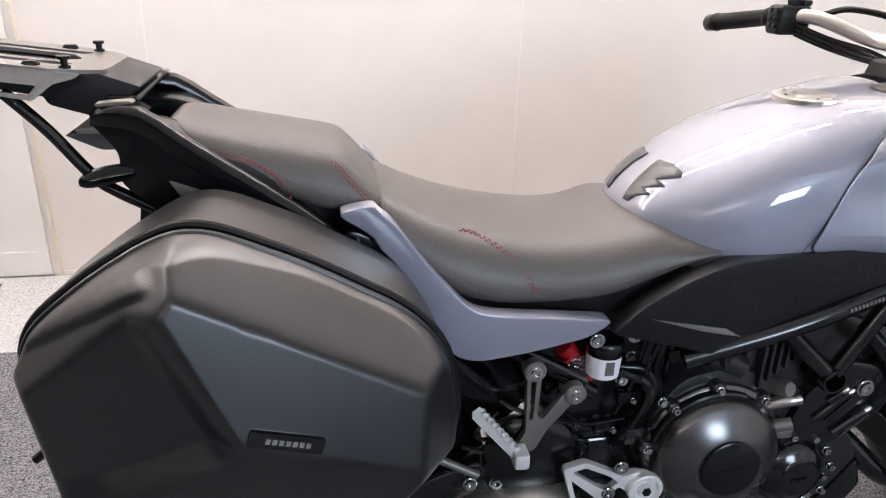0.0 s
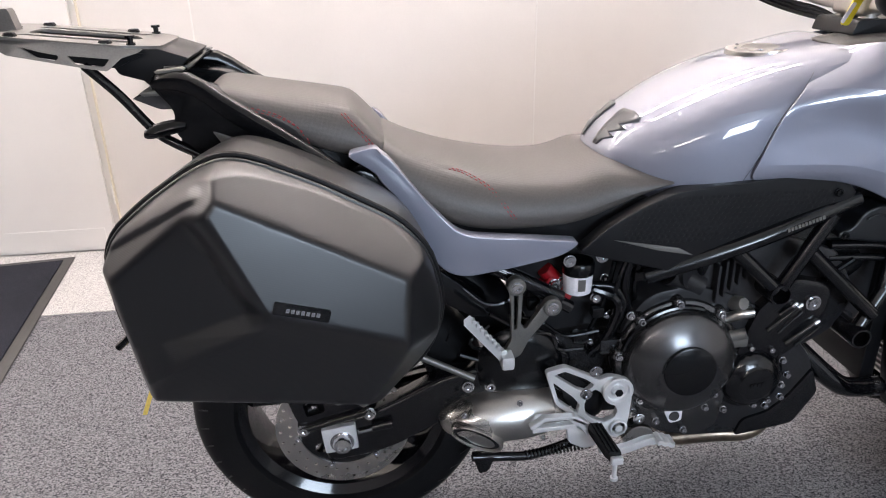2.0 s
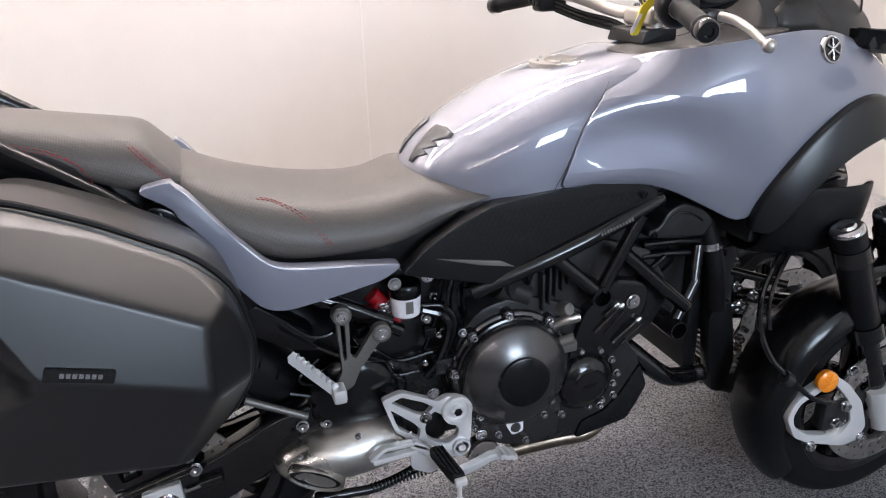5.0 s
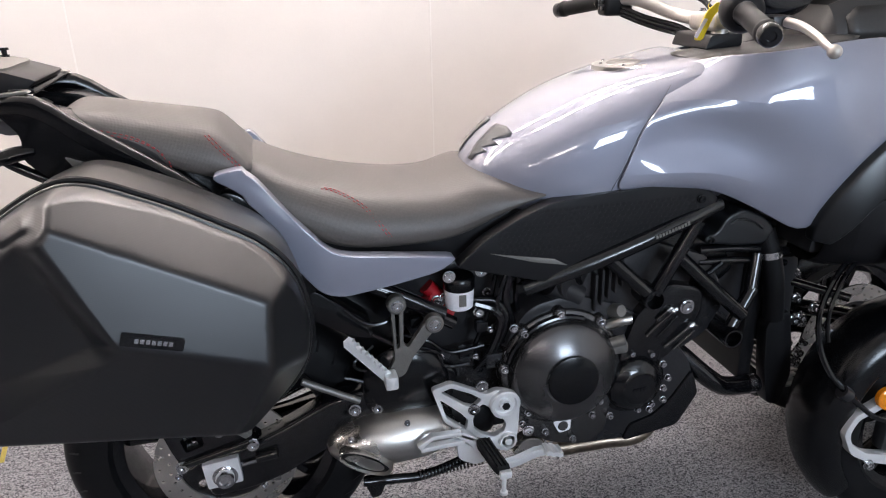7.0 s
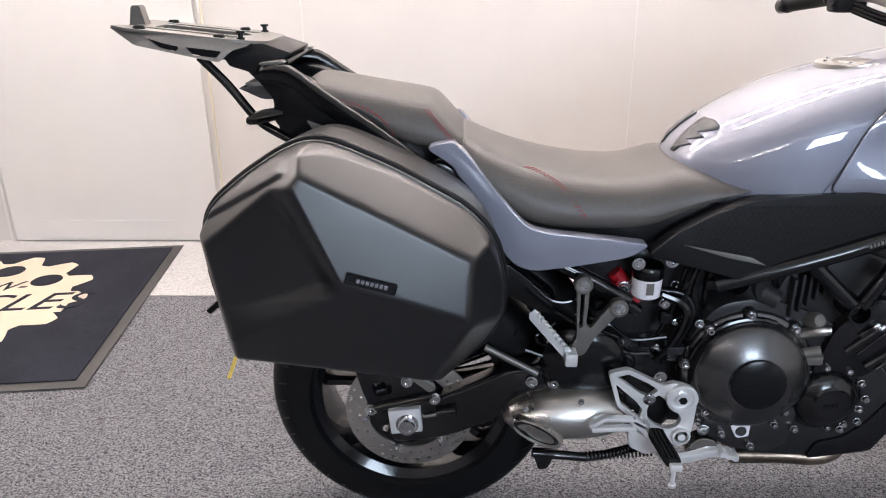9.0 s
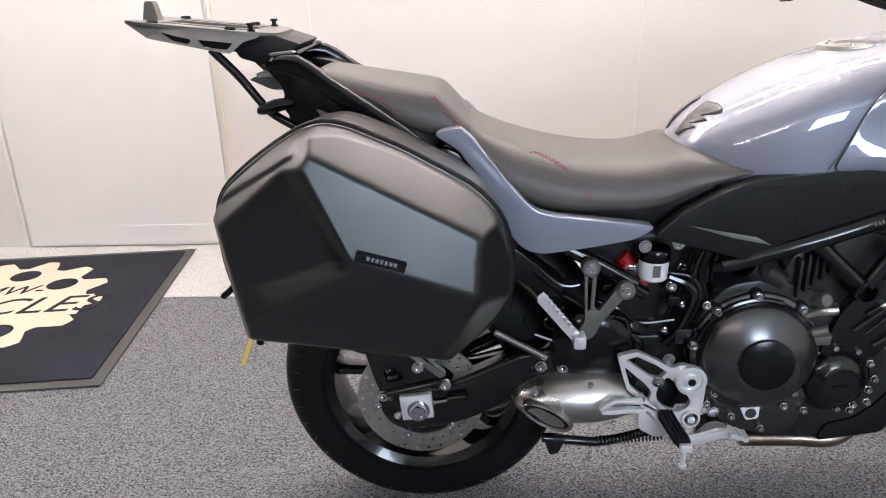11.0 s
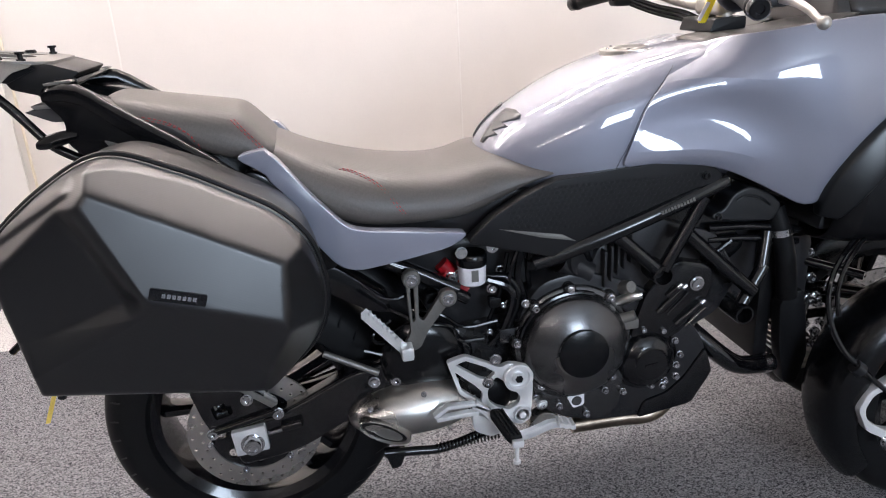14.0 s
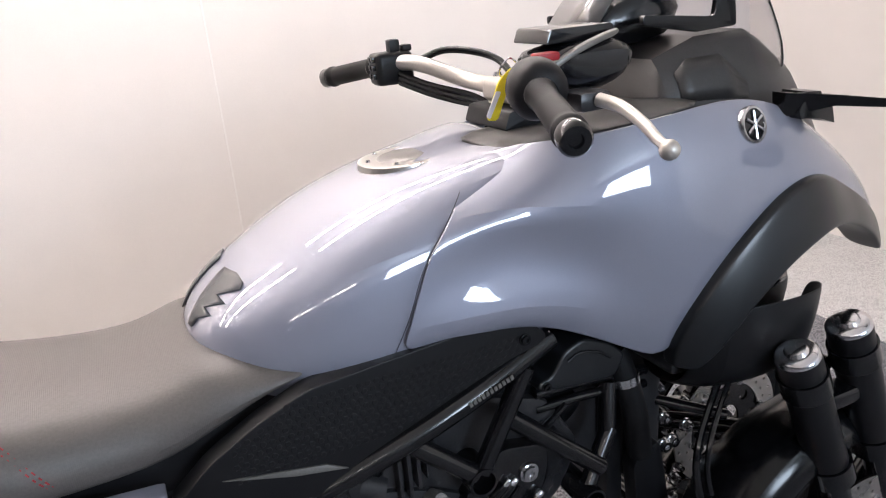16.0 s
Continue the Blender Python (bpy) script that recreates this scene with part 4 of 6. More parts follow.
rest = part("heel_plate", plate(rounded([(0.401, 0.464), (0.440, 0.474), (0.487, 0.450), (0.512, 0.436), (0.530, 0.444), (0.560, 0.436), (0.576, 0.417), (0.581, 0.391), (0.578, 0.340), (0.572, 0.306), (0.556, 0.293), (0.533, 0.304), (0.520, 0.322), (0.499, 0.338), (0.468, 0.348), (0.424, 0.388), (0.412, 0.428)], 0.008, 3), -0.200, -0.186, 0.0025,
                                holes=[rounded([(0.418, 0.456), (0.440, 0.463), (0.482, 0.442), (0.502, 0.427), (0.486, 0.411), (0.468, 0.418)], 0.004), rounded([(0.417, 0.440), (0.459, 0.402), (0.474, 0.383), (0.470, 0.361), (0.430, 0.395)], 0.004),
                                       rounded([(0.503, 0.417), (0.517, 0.406), (0.538, 0.384), (0.554, 0.362), (0.549, 0.345), (0.528, 0.334), (0.502, 0.345), (0.486, 0.361), (0.483, 0.382), (0.489, 0.402)], 0.006)]), SILVER, bike, "silver alloy rider footrest plate")
for x, z, r, h in ((0.548, 0.412, 0.031, 0.012), (0.556, 0.322, 0.019, 0.008)):
    part("pivot_boss", lathe([(r, 0), (r, h), (r * 0.93, h + 0.002), (r * 0.75, h + 0.002), (r * 0.70, h - 0.006), (r * 0.42, h - 0.006), (r * 0.40, h + 0.003), (0, h + 0.003)], (x, -0.198, z), (0, -1, 0), 32), SILVER, rest)
part("boss_socket", lathe([(0, 0.0165), (0.0085, 0.0165), (0.0085, 0.014)], (0.548, -0.1985, 0.412), (0, -1, 0), 6), MATT, rest)
for x, z in ((0.485, 0.407), (0.502, 0.458), (0.600, 0.336)):
    bolt(rest, (x, -0.2, z), 0.010, h=0.006)
for k in range(4):
    part("plate_spring", tube([(0.445, -0.195, 0.372 - 0.007 * k), (0.458, -0.195, 0.378 - 0.007 * k)], 0.002, 6, False), CHROME, rest)
bm = bmesh.new()
for line, w in ((((0.364, 0.368), (0.392, 0.387), (0.442, 0.386), (0.474, 0.368)), 0.009), (((0.368, 0.362), (0.410, 0.365), (0.455, 0.366)), 0.010), (((0.446, 0.385), (0.470, 0.366), (0.492, 0.336), (0.520, 0.303)), 0.017),
                (((0.508, 0.300), (0.535, 0.291), (0.565, 0.297), (0.602, 0.310), (0.640, 0.312)), 0.017)):
    ribbon(line, w, -0.245, -0.23, bm)
lever = part("brake_pedal", bm, SILVER, bike, "silver alloy brake pedal with toe step")
part("toe_step", loft([[(0.618 + 0.007 * k, y, 0.324 - 0.0022 * k + (0.003 if k % 2 else 0.0) + dz) for y, dz in ((-0.262, 0), (-0.232, 0), (-0.232, -0.010), (-0.262, -0.010))] for k in range(6)]), SILVER, lever)
part("pedal_web", plate(rounded([(0.445, 0.342), (0.462, 0.342), (0.500, 0.312), (0.512, 0.292), (0.485, 0.284), (0.449, 0.304)], 0.01), -0.215, -0.2, 0.004), SILVER, lever)
peg = part("foot_peg", loft([[(0.478 + 0.038 * f + a * w, -0.235 - 0.065 * f, 0.378 - 0.050 * f + b * 0.010) for a, b in ((-1, -0.6), (-0.6, -1), (0.6, -1), (1, -0.6), (1, 0.6), (0.6, 1), (-0.6, 1), (-1, 0.6))] for f, w in ((0.25, 0.012), (0.33, 0.0145), (0.9, 0.015), (1.0, 0.012))]), RUBBER, bike, "black rubber folding foot peg")
for k in (-1, 0, 1):
    part("peg_rib", tube([(0.490 + 0.008 * k, -0.2545, 0.376), (0.513 + 0.008 * k, -0.298, 0.340)], 0.0028, 6, False), BLACK, peg)
part("peg_end", box(0.506, 0.530, -0.310, -0.298, 0.316, 0.332, 0.004), SILVER, peg)
part("feeler_pin", tube([(0.516, -0.302, 0.318), (0.515, -0.304, 0.284)], 0.0045, 10, False), SILVER, peg, "silver lean feeler pin")
part("feeler_tip", lathe([(0, -0.004), (0.0075, -0.003), (0.0075, 0.003), (0, 0.004)], (0.515, -0.304, 0.282), "z", 14), SILVER, peg)

part("alloy_lug", plate(rounded([(0.575, 0.262), (0.596, 0.289), (0.614, 0.297), (0.637, 0.291), (0.655, 0.268), (0.630, 0.256)], 0.008), -0.175, -0.14, 0.006, seg=3), STEEL, bike, "bright alloy lug under the engine")
part("hanger_rail", tube([(0.30, -0.14, 0.672), (0.36, -0.145, 0.640), (0.46, -0.145, 0.575)], 0.013, 12), SATIN, bike)
hanger = part("pillion_hanger", plate(rounded([(0.331, 0.650), (0.356, 0.650), (0.353, 0.565), (0.362, 0.556), (0.402, 0.614), (0.423, 0.600), (0.370, 0.534), (0.354, 0.500), (0.326, 0.488), (0.320, 0.506), (0.336, 0.535)], 0.007, 3), -0.186, -0.172, 0.003,
                                     holes=[rounded([(0.339, 0.630), (0.347, 0.630), (0.346, 0.560), (0.340, 0.556)], 0.003)]), GUN, bike, "gunmetal forked pillion footrest hanger")
for x, z in ((0.343, 0.648), (0.413, 0.600)):
    part("hanger_boss", lathe([(0.018, -0.01), (0.018, 0.006), (0.015, 0.009), (0, 0.009)], (x, -0.182, z), (0, -1, 0), 24), GUN, hanger)
    bolt(hanger, (x, -0.190, z), 0.009, h=0.006)
ppeg = part("pillion_peg", loft([[(0.245 + 0.078 * f + a * 0.0055, -0.215 + 0.010 * f, 0.602 - 0.098 * f + 0.8 * a * 0.0055 + b * 0.006) for a, b in ((-1, -1), (1, -1), (1, 1), (-1, 1))] for f in (0, 0.06, 0.94, 1.0)]), SILVER, bike, "silver alloy folded pillion peg")
for k in range(8):
    f = 0.08 + 0.1 * k
    part("peg_tooth", box(0.248 + 0.078 * f, 0.254 + 0.078 * f, -0.222, -0.208, 0.604 - 0.098 * f, 0.612 - 0.098 * f, 0.0015), SILVER, ppeg)
part("peg_knuckle", box(0.31, 0.335, -0.225, -0.19, 0.492, 0.520, 0.006), SILVER, ppeg)

# ---- brake fluid reservoir, hoses and the shock ----
res = part("fluid_reservoir", lathe([(0, -0.040), (0.022, -0.040), (0.027, -0.036), (0.029, 0.0), (0.0285, 0.004), (0, 0.004)], (0.472, -0.145, 0.648), "z", 28), WHITE, bike, "white translucent brake fluid reservoir")
part("reservoir_cap", lathe([(0.0295, 0.002), (0.031, 0.004), (0.031, 0.024), (0.028, 0.028), (0, 0.028)], (0.472, -0.145, 0.648), "z", 28), BLACK, res, "black ribbed screw cap")
part("reservoir_label", plate([(0.465, 0.622), (0.479, 0.622), (0.479, 0.646), (0.465, 0.646)], -0.1745, -0.171), GUN, res)
part("reservoir_hose", tube([(0.50, -0.145, 0.62), (0.545, -0.15, 0.612), (0.565, -0.155, 0.57), (0.545, -0.15, 0.51), (0.525, -0.15, 0.47)], 0.0085), BLACK, bike, "black rubber brake hose")
part("shock_absorber", tube([(0.415, -0.11, 0.645), (0.455, -0.11, 0.60)], 0.016, 18, False), RED, bike, "red shock absorber reservoir")
part("shock_body", tube([(0.417, -0.11, 0.628), (0.462, -0.11, 0.582)], 0.019, 18, False), RED, bike, "red shock absorber adjuster")
part("shock_collar", tube([(0.432, -0.11, 0.613), (0.440, -0.11, 0.605)], 0.0215, 18, False), CHROME, bike)
for x0, z0, x1, z1 in ((0.375, 0.590, 0.40, 0.575), (0.505, 0.560, 0.53, 0.548), (0.470, 0.500, 0.50, 0.492), (0.395, 0.505, 0.415, 0.488), (0.560, 0.540, 0.585, 0.556), (0.585, 0.610, 0.610, 0.622)):
    part("cable_connector", box(x0, x1, -0.150, -0.128, z1, z1 + 0.022, 0.004), BLACK, bike, "black cable connector")
    bolt(bike, (x1 + 0.004, -0.146, z1 + 0.004), 0.0045, h=0.008)
for line, r in ((((0.300, -0.15, 0.575), (0.34, -0.165, 0.556), (0.378, -0.165, 0.541), (0.421, -0.16, 0.525), (0.439, -0.155, 0.488), (0.489, -0.155, 0.485)), 0.0045), (((0.50, -0.155, 0.616), (0.542, -0.16, 0.597), (0.552, -0.16, 0.565), (0.531, -0.155, 0.502), (0.503, -0.15, 0.466)), 0.0085),
                (((0.565, -0.15, 0.668), (0.549, -0.155, 0.628), (0.547, -0.155, 0.592), (0.560, -0.15, 0.52)), 0.005), (((0.25, -0.14, 0.63), (0.29, -0.15, 0.60), (0.33, -0.15, 0.60), (0.37, -0.14, 0.63)), 0.004)):
    part("cable", tube(line, r, 8), GLOSS, bike)
part("shock_spring", tube([(0.43 + 0.0011 * k, -0.02 + 0.036 * math.cos(k * 0.55), 0.46 + 0.0016 * k + 0.036 * math.sin(k * 0.55) * 0.3) for k in range(100)], 0.0055, 8, False), BLACK, bike)
for k, line in enumerate((((0.58, -0.15, 0.69), (0.565, -0.15, 0.62), (0.58, -0.15, 0.56)), ((0.60, -0.14, 0.69), (0.59, -0.14, 0.62), (0.60, -0.13, 0.55)), ((0.34, -0.13, 0.56), (0.40, -0.15, 0.55), (0.45, -0.15, 0.515), (0.52, -0.15, 0.52)),
                          ((0.30, -0.14, 0.545), (0.26, -0.16, 0.525), (0.28, -0.15, 0.50), (0.34, -0.14, 0.50)), ((0.52, -0.13, 0.45), (0.50, -0.14, 0.50), (0.53, -0.14, 0.58), (0.55, -0.13, 0.66)),
                          ((0.64, -0.15, 0.645), (0.66, -0.165, 0.665), (0.70, -0.165, 0.66), (0.72, -0.15, 0.63)), ((0.24, -0.15, 0.49), (0.30, -0.15, 0.47), (0.35, -0.14, 0.48)))):
    part("cable", tube(line, (0.008, 0.006, 0.004, 0.0035, 0.005, 0.006, 0.0045)[k], 8), BLACK, bike)
part("master_cylinder_body", box(0.52, 0.565, -0.165, -0.12, 0.47, 0.505, 0.008), CAST, bike)
part("rear_frame_rail", tube([(0.22, -0.13, 0.70), (0.32, -0.14, 0.665), (0.44, -0.15, 0.60)], 0.014), SATIN, bike)
part("subframe_core", plate(rounded([(0.30, 0.70), (0.46, 0.72), (0.60, 0.68), (0.60, 0.45), (0.46, 0.42), (0.40, 0.50), (0.36, 0.58)], 0.02), -0.10, 0.10, 0.01), CAST, bike)
part("underseat_box", plate(rounded([(0.10, 0.86), (0.52, 0.80), (0.70, 0.79), (0.70, 0.71), (0.40, 0.705), (0.20, 0.705), (0.08, 0.80)], 0.02), -0.15, 0.15, 0.01), MATT, bike)
# dark plate added to close the gap where lit floor showed behind the engine
part("dark_gap_filler", plate(rounded([(0.43, 0.50), (0.62, 0.52), (0.62, 0.30), (0.50, 0.30), (0.43, 0.36)], 0.02), -0.12, 0.12, 0.01), CAST, bike)
random.seed(5)
for k in range(16):
    x, z = 0.39 + 0.2 * random.random(), 0.46 + 0.17 * random.random()
    bolt(bike, (x, -0.105 - 0.03 * random.random(), z), 0.005 + 0.004 * random.random(), h=0.012)
for k in range(5):
    x, z = 0.60 + 0.03 * random.random(), 0.34 + 0.055 * k
    bolt(engine, (0.575 - 0.01 * (k % 2), -0.168, z), 0.007, h=0.010)
for x, z in ((0.447, 0.685), (0.51, 0.69)):
    bolt(bike, (x, -0.168, z), 0.010, h=0.006)

# ---- tail: grab rails, rack, rear light ----
for s in (-1, 1):
    rail = part("grab_rail", loft([[(x, s * (y + dy), z + dz) for dy, dz in ((-0.022, -0.004), (-0.018, 0.010), (0.0, 0.014), (0.014, 0.006), (0.012, -h), (-0.012, -h))]
                                   for x, y, z, h in ((-0.262, 0.118, 1.030, 0.012), (-0.245, 0.13, 1.044, 0.018), (-0.19, 0.142, 1.046, 0.026), (-0.155, 0.15, 1.012, 0.030), (-0.05, 0.158, 0.945, 0.036), (0.05, 0.158, 0.872, 0.026), (0.078, 0.155, 0.838, 0.010))]), BLACK, bike, "satin black grab rail", sub=1)
    part("rail_pad", plate(rounded([(-0.248, 1.056), (-0.205, 1.060), (-0.20, 1.056), (-0.245, 1.052)], 0.003), s * 0.118, s * 0.138, 0.002), GUN, rail)
    part("tail_cowl", plate(rounded([(-0.262, 1.035), (-0.17, 1.025), (-0.03, 0.925), (0.07, 0.845), (0.08, 0.79), (0.0, 0.80), (-0.12, 0.89), (-0.185, 0.905), (-0.235, 0.955), (-0.225, 0.99)], 0.02), s * 0.06, s * 0.135, 0.008), BLACK, bike, "black tail cowl")
    part("rail_bolt", tube([(0.068, s * 0.15, 0.862), (0.068, s * 0.185, 0.862)], 0.012, 16, False), GLOSS, bike)
    part("cowl_insert", plate(rounded([(-0.17, 0.955), (-0.13, 0.94), (-0.125, 0.922), (-0.155, 0.93)], 0.004), s * 0.136, s * 0.140, 0.001), GUN, bike, "grey reflector insert")
    part("indicator", loft([[(x, s * (0.128 + dy), z) for dy, z in ((-w, zc), (-w * 0.6, zc + h), (w * 0.6, zc + h), (w, zc), (w * 0.6, zc - h), (-w * 0.6, zc - h))] for x, zc, w, h in ((-0.285, 0.952, 0.012, 0.006), (-0.268, 0.956, 0.020, 0.014), (-0.235, 0.964, 0.020, 0.013), (-0.205, 0.966, 0.014, 0.010))]), BLACK, bike, "black turn indicator", sub=1)
    part("rack_stay", tube([(-0.37, s * 0.085, 1.062), (-0.322, s * 0.09, 1.012), (-0.275, s * 0.10, 0.955), (-0.245, s * 0.105, 0.932), (-0.185, s * 0.11, 0.900)], 0.0085, 12), SATIN, bike, "black tubular rack stay")
part("tail_core", plate(rounded([(-0.25, 1.02), (0.05, 0.90), (0.10, 0.80), (-0.1, 0.86), (-0.24, 0.90)], 0.02), -0.06, 0.06, 0.01), BLACK, bike)
part("rear_light", plate(rounded([(-0.305, 1.006), (-0.23, 1.016), (-0.205, 0.985), (-0.26, 0.985)], 0.006), -0.09, 0.09, 0.004), LENS, bike, "smoked rear light lens")
part("rear_light_fin", plate(rounded([(-0.285, 1.018), (-0.235, 1.022), (-0.22, 1.012), (-0.28, 1.012)], 0.003), -0.11, 0.11, 0.002), GUN, bike)
part("plate_hanger", plate(rounded([(-0.222, 0.94), (-0.16, 0.93), (-0.175, 0.80), (-0.23, 0.74), (-0.242, 0.80)], 0.012), -0.06, 0.06, 0.006), MATT, bike, "black number plate hanger")

RZ = 1.112  # rear height of the rack


def rack_lift(x, y):
    return RZ - (x + 0.51) * 0.11


rack_outline = [(-0.535, -0.075), (-0.50, -0.10), (-0.30, -0.105), (-0.262, -0.085), (-0.245, -0.07), (-0.245, 0.07), (-0.262, 0.085), (-0.30, 0.105), (-0.50, 0.10), (-0.535, 0.075), (-0.50, 0.04), (-0.50, -0.04)]
slots = [rounded([(-0.48, y - 0.008), (-0.30, y - 0.012), (-0.29, y + 0.010), (-0.47, y + 0.008)], 0.005) for y in (-0.055, 0.055)] + [rounded([(-0.47, -0.03), (-0.31, -0.03), (-0.29, 0.0), (-0.31, 0.03), (-0.47, 0.03)], 0.01)]
bm = flat(rounded(rack_outline, 0.012), 0, 0.005, slots)
for v in bm.verts:
    v.co.z += rack_lift(v.co.x, v.co.y)
rack = part("luggage_rack", bm, GUN, bike, "dark grey alloy luggage rack plate", smooth=30)
for s in (-1, 1):
    holes = [rounded([(-0.455, 1.098), (-0.425, 1.089), (-0.398, 1.083), (-0.398, 1.078), (-0.405, 1.075), (-0.43, 1.081)], 0.003), rounded([(-0.385, 1.082), (-0.32, 1.074), (-0.33, 1.063), (-0.372, 1.068)], 0.003)]
    part("rack_flange", plate(rounded([(-0.535, 1.116), (-0.40, 1.102), (-0.268, 1.087), (-0.275, 1.082), (-0.302, 1.075), (-0.325, 1.056), (-0.35, 1.060), (-0.475, 1.086)], 0.004), s * 0.100, s * 0.104, 0.001, holes=holes,
                              lean=lambda x, z, s=s: s * (0.105 - 0.104) + s * 0.35 * (rack_lift(x, 0) - z) - s * 0.03 * max(0, -0.5 - x) / 0.035), GUN, rack, smooth=30)
    for x, h in ((-0.29, 0.016), (-0.33, 0.006), (-0.475, 0.006)):
        z = rack_lift(x, 0) + 0.004
        prof = [(0, h), (0.008, h), (0.008, h * 0.75), (0.0045, h * 0.7), (0.0045, h * 0.3), (0.0075, h * 0.25), (0.0075, 0)] if h > 0.01 else [(0, h), (0.0085, h), (0.011, h * 0.4), (0.011, 0)]
        part("rack_knob", lathe(prof, (x, s * 0.085, z), "z", 16), BLACK, rack)
part("rack_hook", loft([[(-0.508 + a * w, b * 0.012, RZ + z) for a, b in ((-1, -1), (1, -1), (1, 1), (-1, 1))] for z, w in ((0.0, 0.017), (0.006, 0.015), (0.034, 0.009), (0.038, 0.006))]), GUN, rack, "upright rack hook")
part("rack_tray", plate(rounded([(-0.49, 1.103), (-0.27, 1.078), (-0.32, 1.056), (-0.46, 1.082)], 0.004), -0.088, 0.088, 0.002), MATT, rack)
part("rack_arm", plate(rounded([(-0.335, 1.082), (-0.25, 1.085), (-0.20, 1.068), (-0.235, 1.04), (-0.262, 1.028), (-0.318, 1.045)], 0.006), -0.085, 0.085, 0.004), MATT, rack)
part("grab_bridge", box(-0.245, -0.205, -0.09, 0.13, 1.048, 1.058, 0.004), BLACK, bike)

# ---- side case ----
case = thing("side_case", "black semi-rigid side case with ridged lid, latched", "side case", (0, 0, 0))
rim = [(-0.303, 0.825), (-0.284, 0.868), (-0.227, 0.915), (-0.161, 0.957), (-0.121, 0.972), (-0.082, 0.967), (0.011, 0.926), (0.124, 0.862), (0.169, 0.810), (0.187, 0.732), (0.182, 0.680), (0.160, 0.630), (0.096, 0.573), (0.060, 0.563), (-0.137, 0.580), (-0.251, 0.604), (-0.276, 0.632), (-0.300, 0.741)]
rim_r = rounded(rim, 0.03, 3)


def inset(k, outline=rim_r, c=(-0.05, 0.77)):
    return [(c[0] + (x - c[0]) * k, c[1] + (z - c[1]) * k) for x, z in outline]


part("case_back", loft([[(x, y, z) for x, z in inset(k)] for k, y in ((0.90, -0.19), (0.95, -0.20), (0.985, -0.26), (0.995, -0.345))]), CASE_PLAIN, case)
part("zip_band", tube([(x, -0.352, z) for x, z in rim_r + rim_r[:1]], 0.005, 8, False), RUBBER, case)
part("lid_bead", tube([(x, -0.368, z) for x, z in inset(0.982) + inset(0.982)[:1]], 0.0038, 8, False), CASE_PLAIN, case)
# lid: a skin over the rim, the least of its sloping facets with rounded ridges between them
def soft_min(a, b, k=0.007):
    h = max(k - abs(a - b), 0.0) / k
    return min(a, b) - h * h * k / 4


def ramp(t):
    t = max(0.0, min(1.0, t))
    return t * t * (3 - 2 * t) * 0.5 + t * 0.5


def lid_height(x, z):
    """How far the lid stands out at (x, z)."""
    upper = 0.478 - 0.196 * (x + 0.092) - 0.226 * (z - 0.932)
    lower = 0.503 + 0.006 * (x + 0.056) + 0.305 * (z - 0.79)
    front = soft_min(upper, lower, 0.004)
    # hollow wedge between the raised badge panel and the raised lower panel
    d1 = (-(x + 0.118) * 0.900 - (z - 0.918) * 0.436) / 0.042
    d2 = ((z - 0.763) * 0.925 - (x + 0.076) * 0.374) / 0.023
    hollow = ramp(d1) * ramp(d2)
    front += hollow * (0.468 + 0.18 * (x + 0.093) - front)
    over_left = 0.470 + 1.329 * (x + 0.138) - 1.406 * (z - 0.928)
    along, off = -(x + 0.145) * 0.854 - (z - 0.945) * 0.520, (x + 0.145) * -0.520 + (z - 0.945) * 0.854
    if along > -0.012:
        over_left += 0.007 * ramp((0.010 - abs(off)) / 0.006) * ramp((along + 0.012) / 0.02)
    h = front
    for facet in (0.478 - 1.098 * (x + 0.092) - 1.86 * (z - 0.932), over_left, 0.462 - 1.772 * (x - 0.131) - 0.094 * (z - 0.809),
                  0.38 + 2.0 * (x + 0.303 + 0.14 * (z - 0.825)), 0.38 + 1.9 * (z - 0.604 + 0.132 * (x + 0.251)), 0.38 + 1.6 * ((z - 0.573) - 1.244 * (x - 0.096)) / 1.597):
        h = soft_min(h, facet, 0.009)
    return max(h, 0.362)


RINGS, ROUND = 64, rounded(rim, 0.03, 10)
rows = []
for k in range(RINGS):
    f = 1 - k / RINGS
    rows.append([(x, -(0.365 if k == 0 else lid_height(x, z)), z) for x, z in inset(0.985 * f, ROUND)])
bm = loft(rows, cap=False)
bm.verts.ensure_lookup_table()
n = len(rows[0])
bm.faces.new([bm.verts[(RINGS - 1) * n + k] for k in range(n)])
lid = part("case_lid", bm, CASE, case, "black textured lid with raised ridges", smooth=0)
lid.data.polygons.foreach_set("use_smooth", [True] * len(lid.data.polygons))
lid_at = touch(lid)


def on_lid(x, z, off=0.001):
    p = lid_at(x, z)
    return p + Vector((0, -off, 0))


a, b = on_lid(-0.052, 0.801), on_lid(0.018, 0.778)
d = (b - a).normalized()
up = Vector((0, 0.05, 1)).cross(d).cross(d).normalized()
up = up if up.z > 0 else -up
nrm = d.cross(up)
nrm = nrm if nrm.y < 0 else -nrm


def slab(c, w, h, t0, t1, rad):
    bm = bmesh.new()
    pts = rounded([(-w, -h), (w, -h), (w, h), (-w, h)], rad)
    lo = [bm.verts.new(c + d * x + up * y + nrm * t0) for x, y in pts]
    hi = [bm.verts.new(c + d * x + up * y + nrm * t1) for x, y in pts]
    bm.faces.new(hi)
    for k in range(len(pts)):
        bm.faces.new((lo[k - 1], lo[k], hi[k], hi[k - 1]))
    return bm


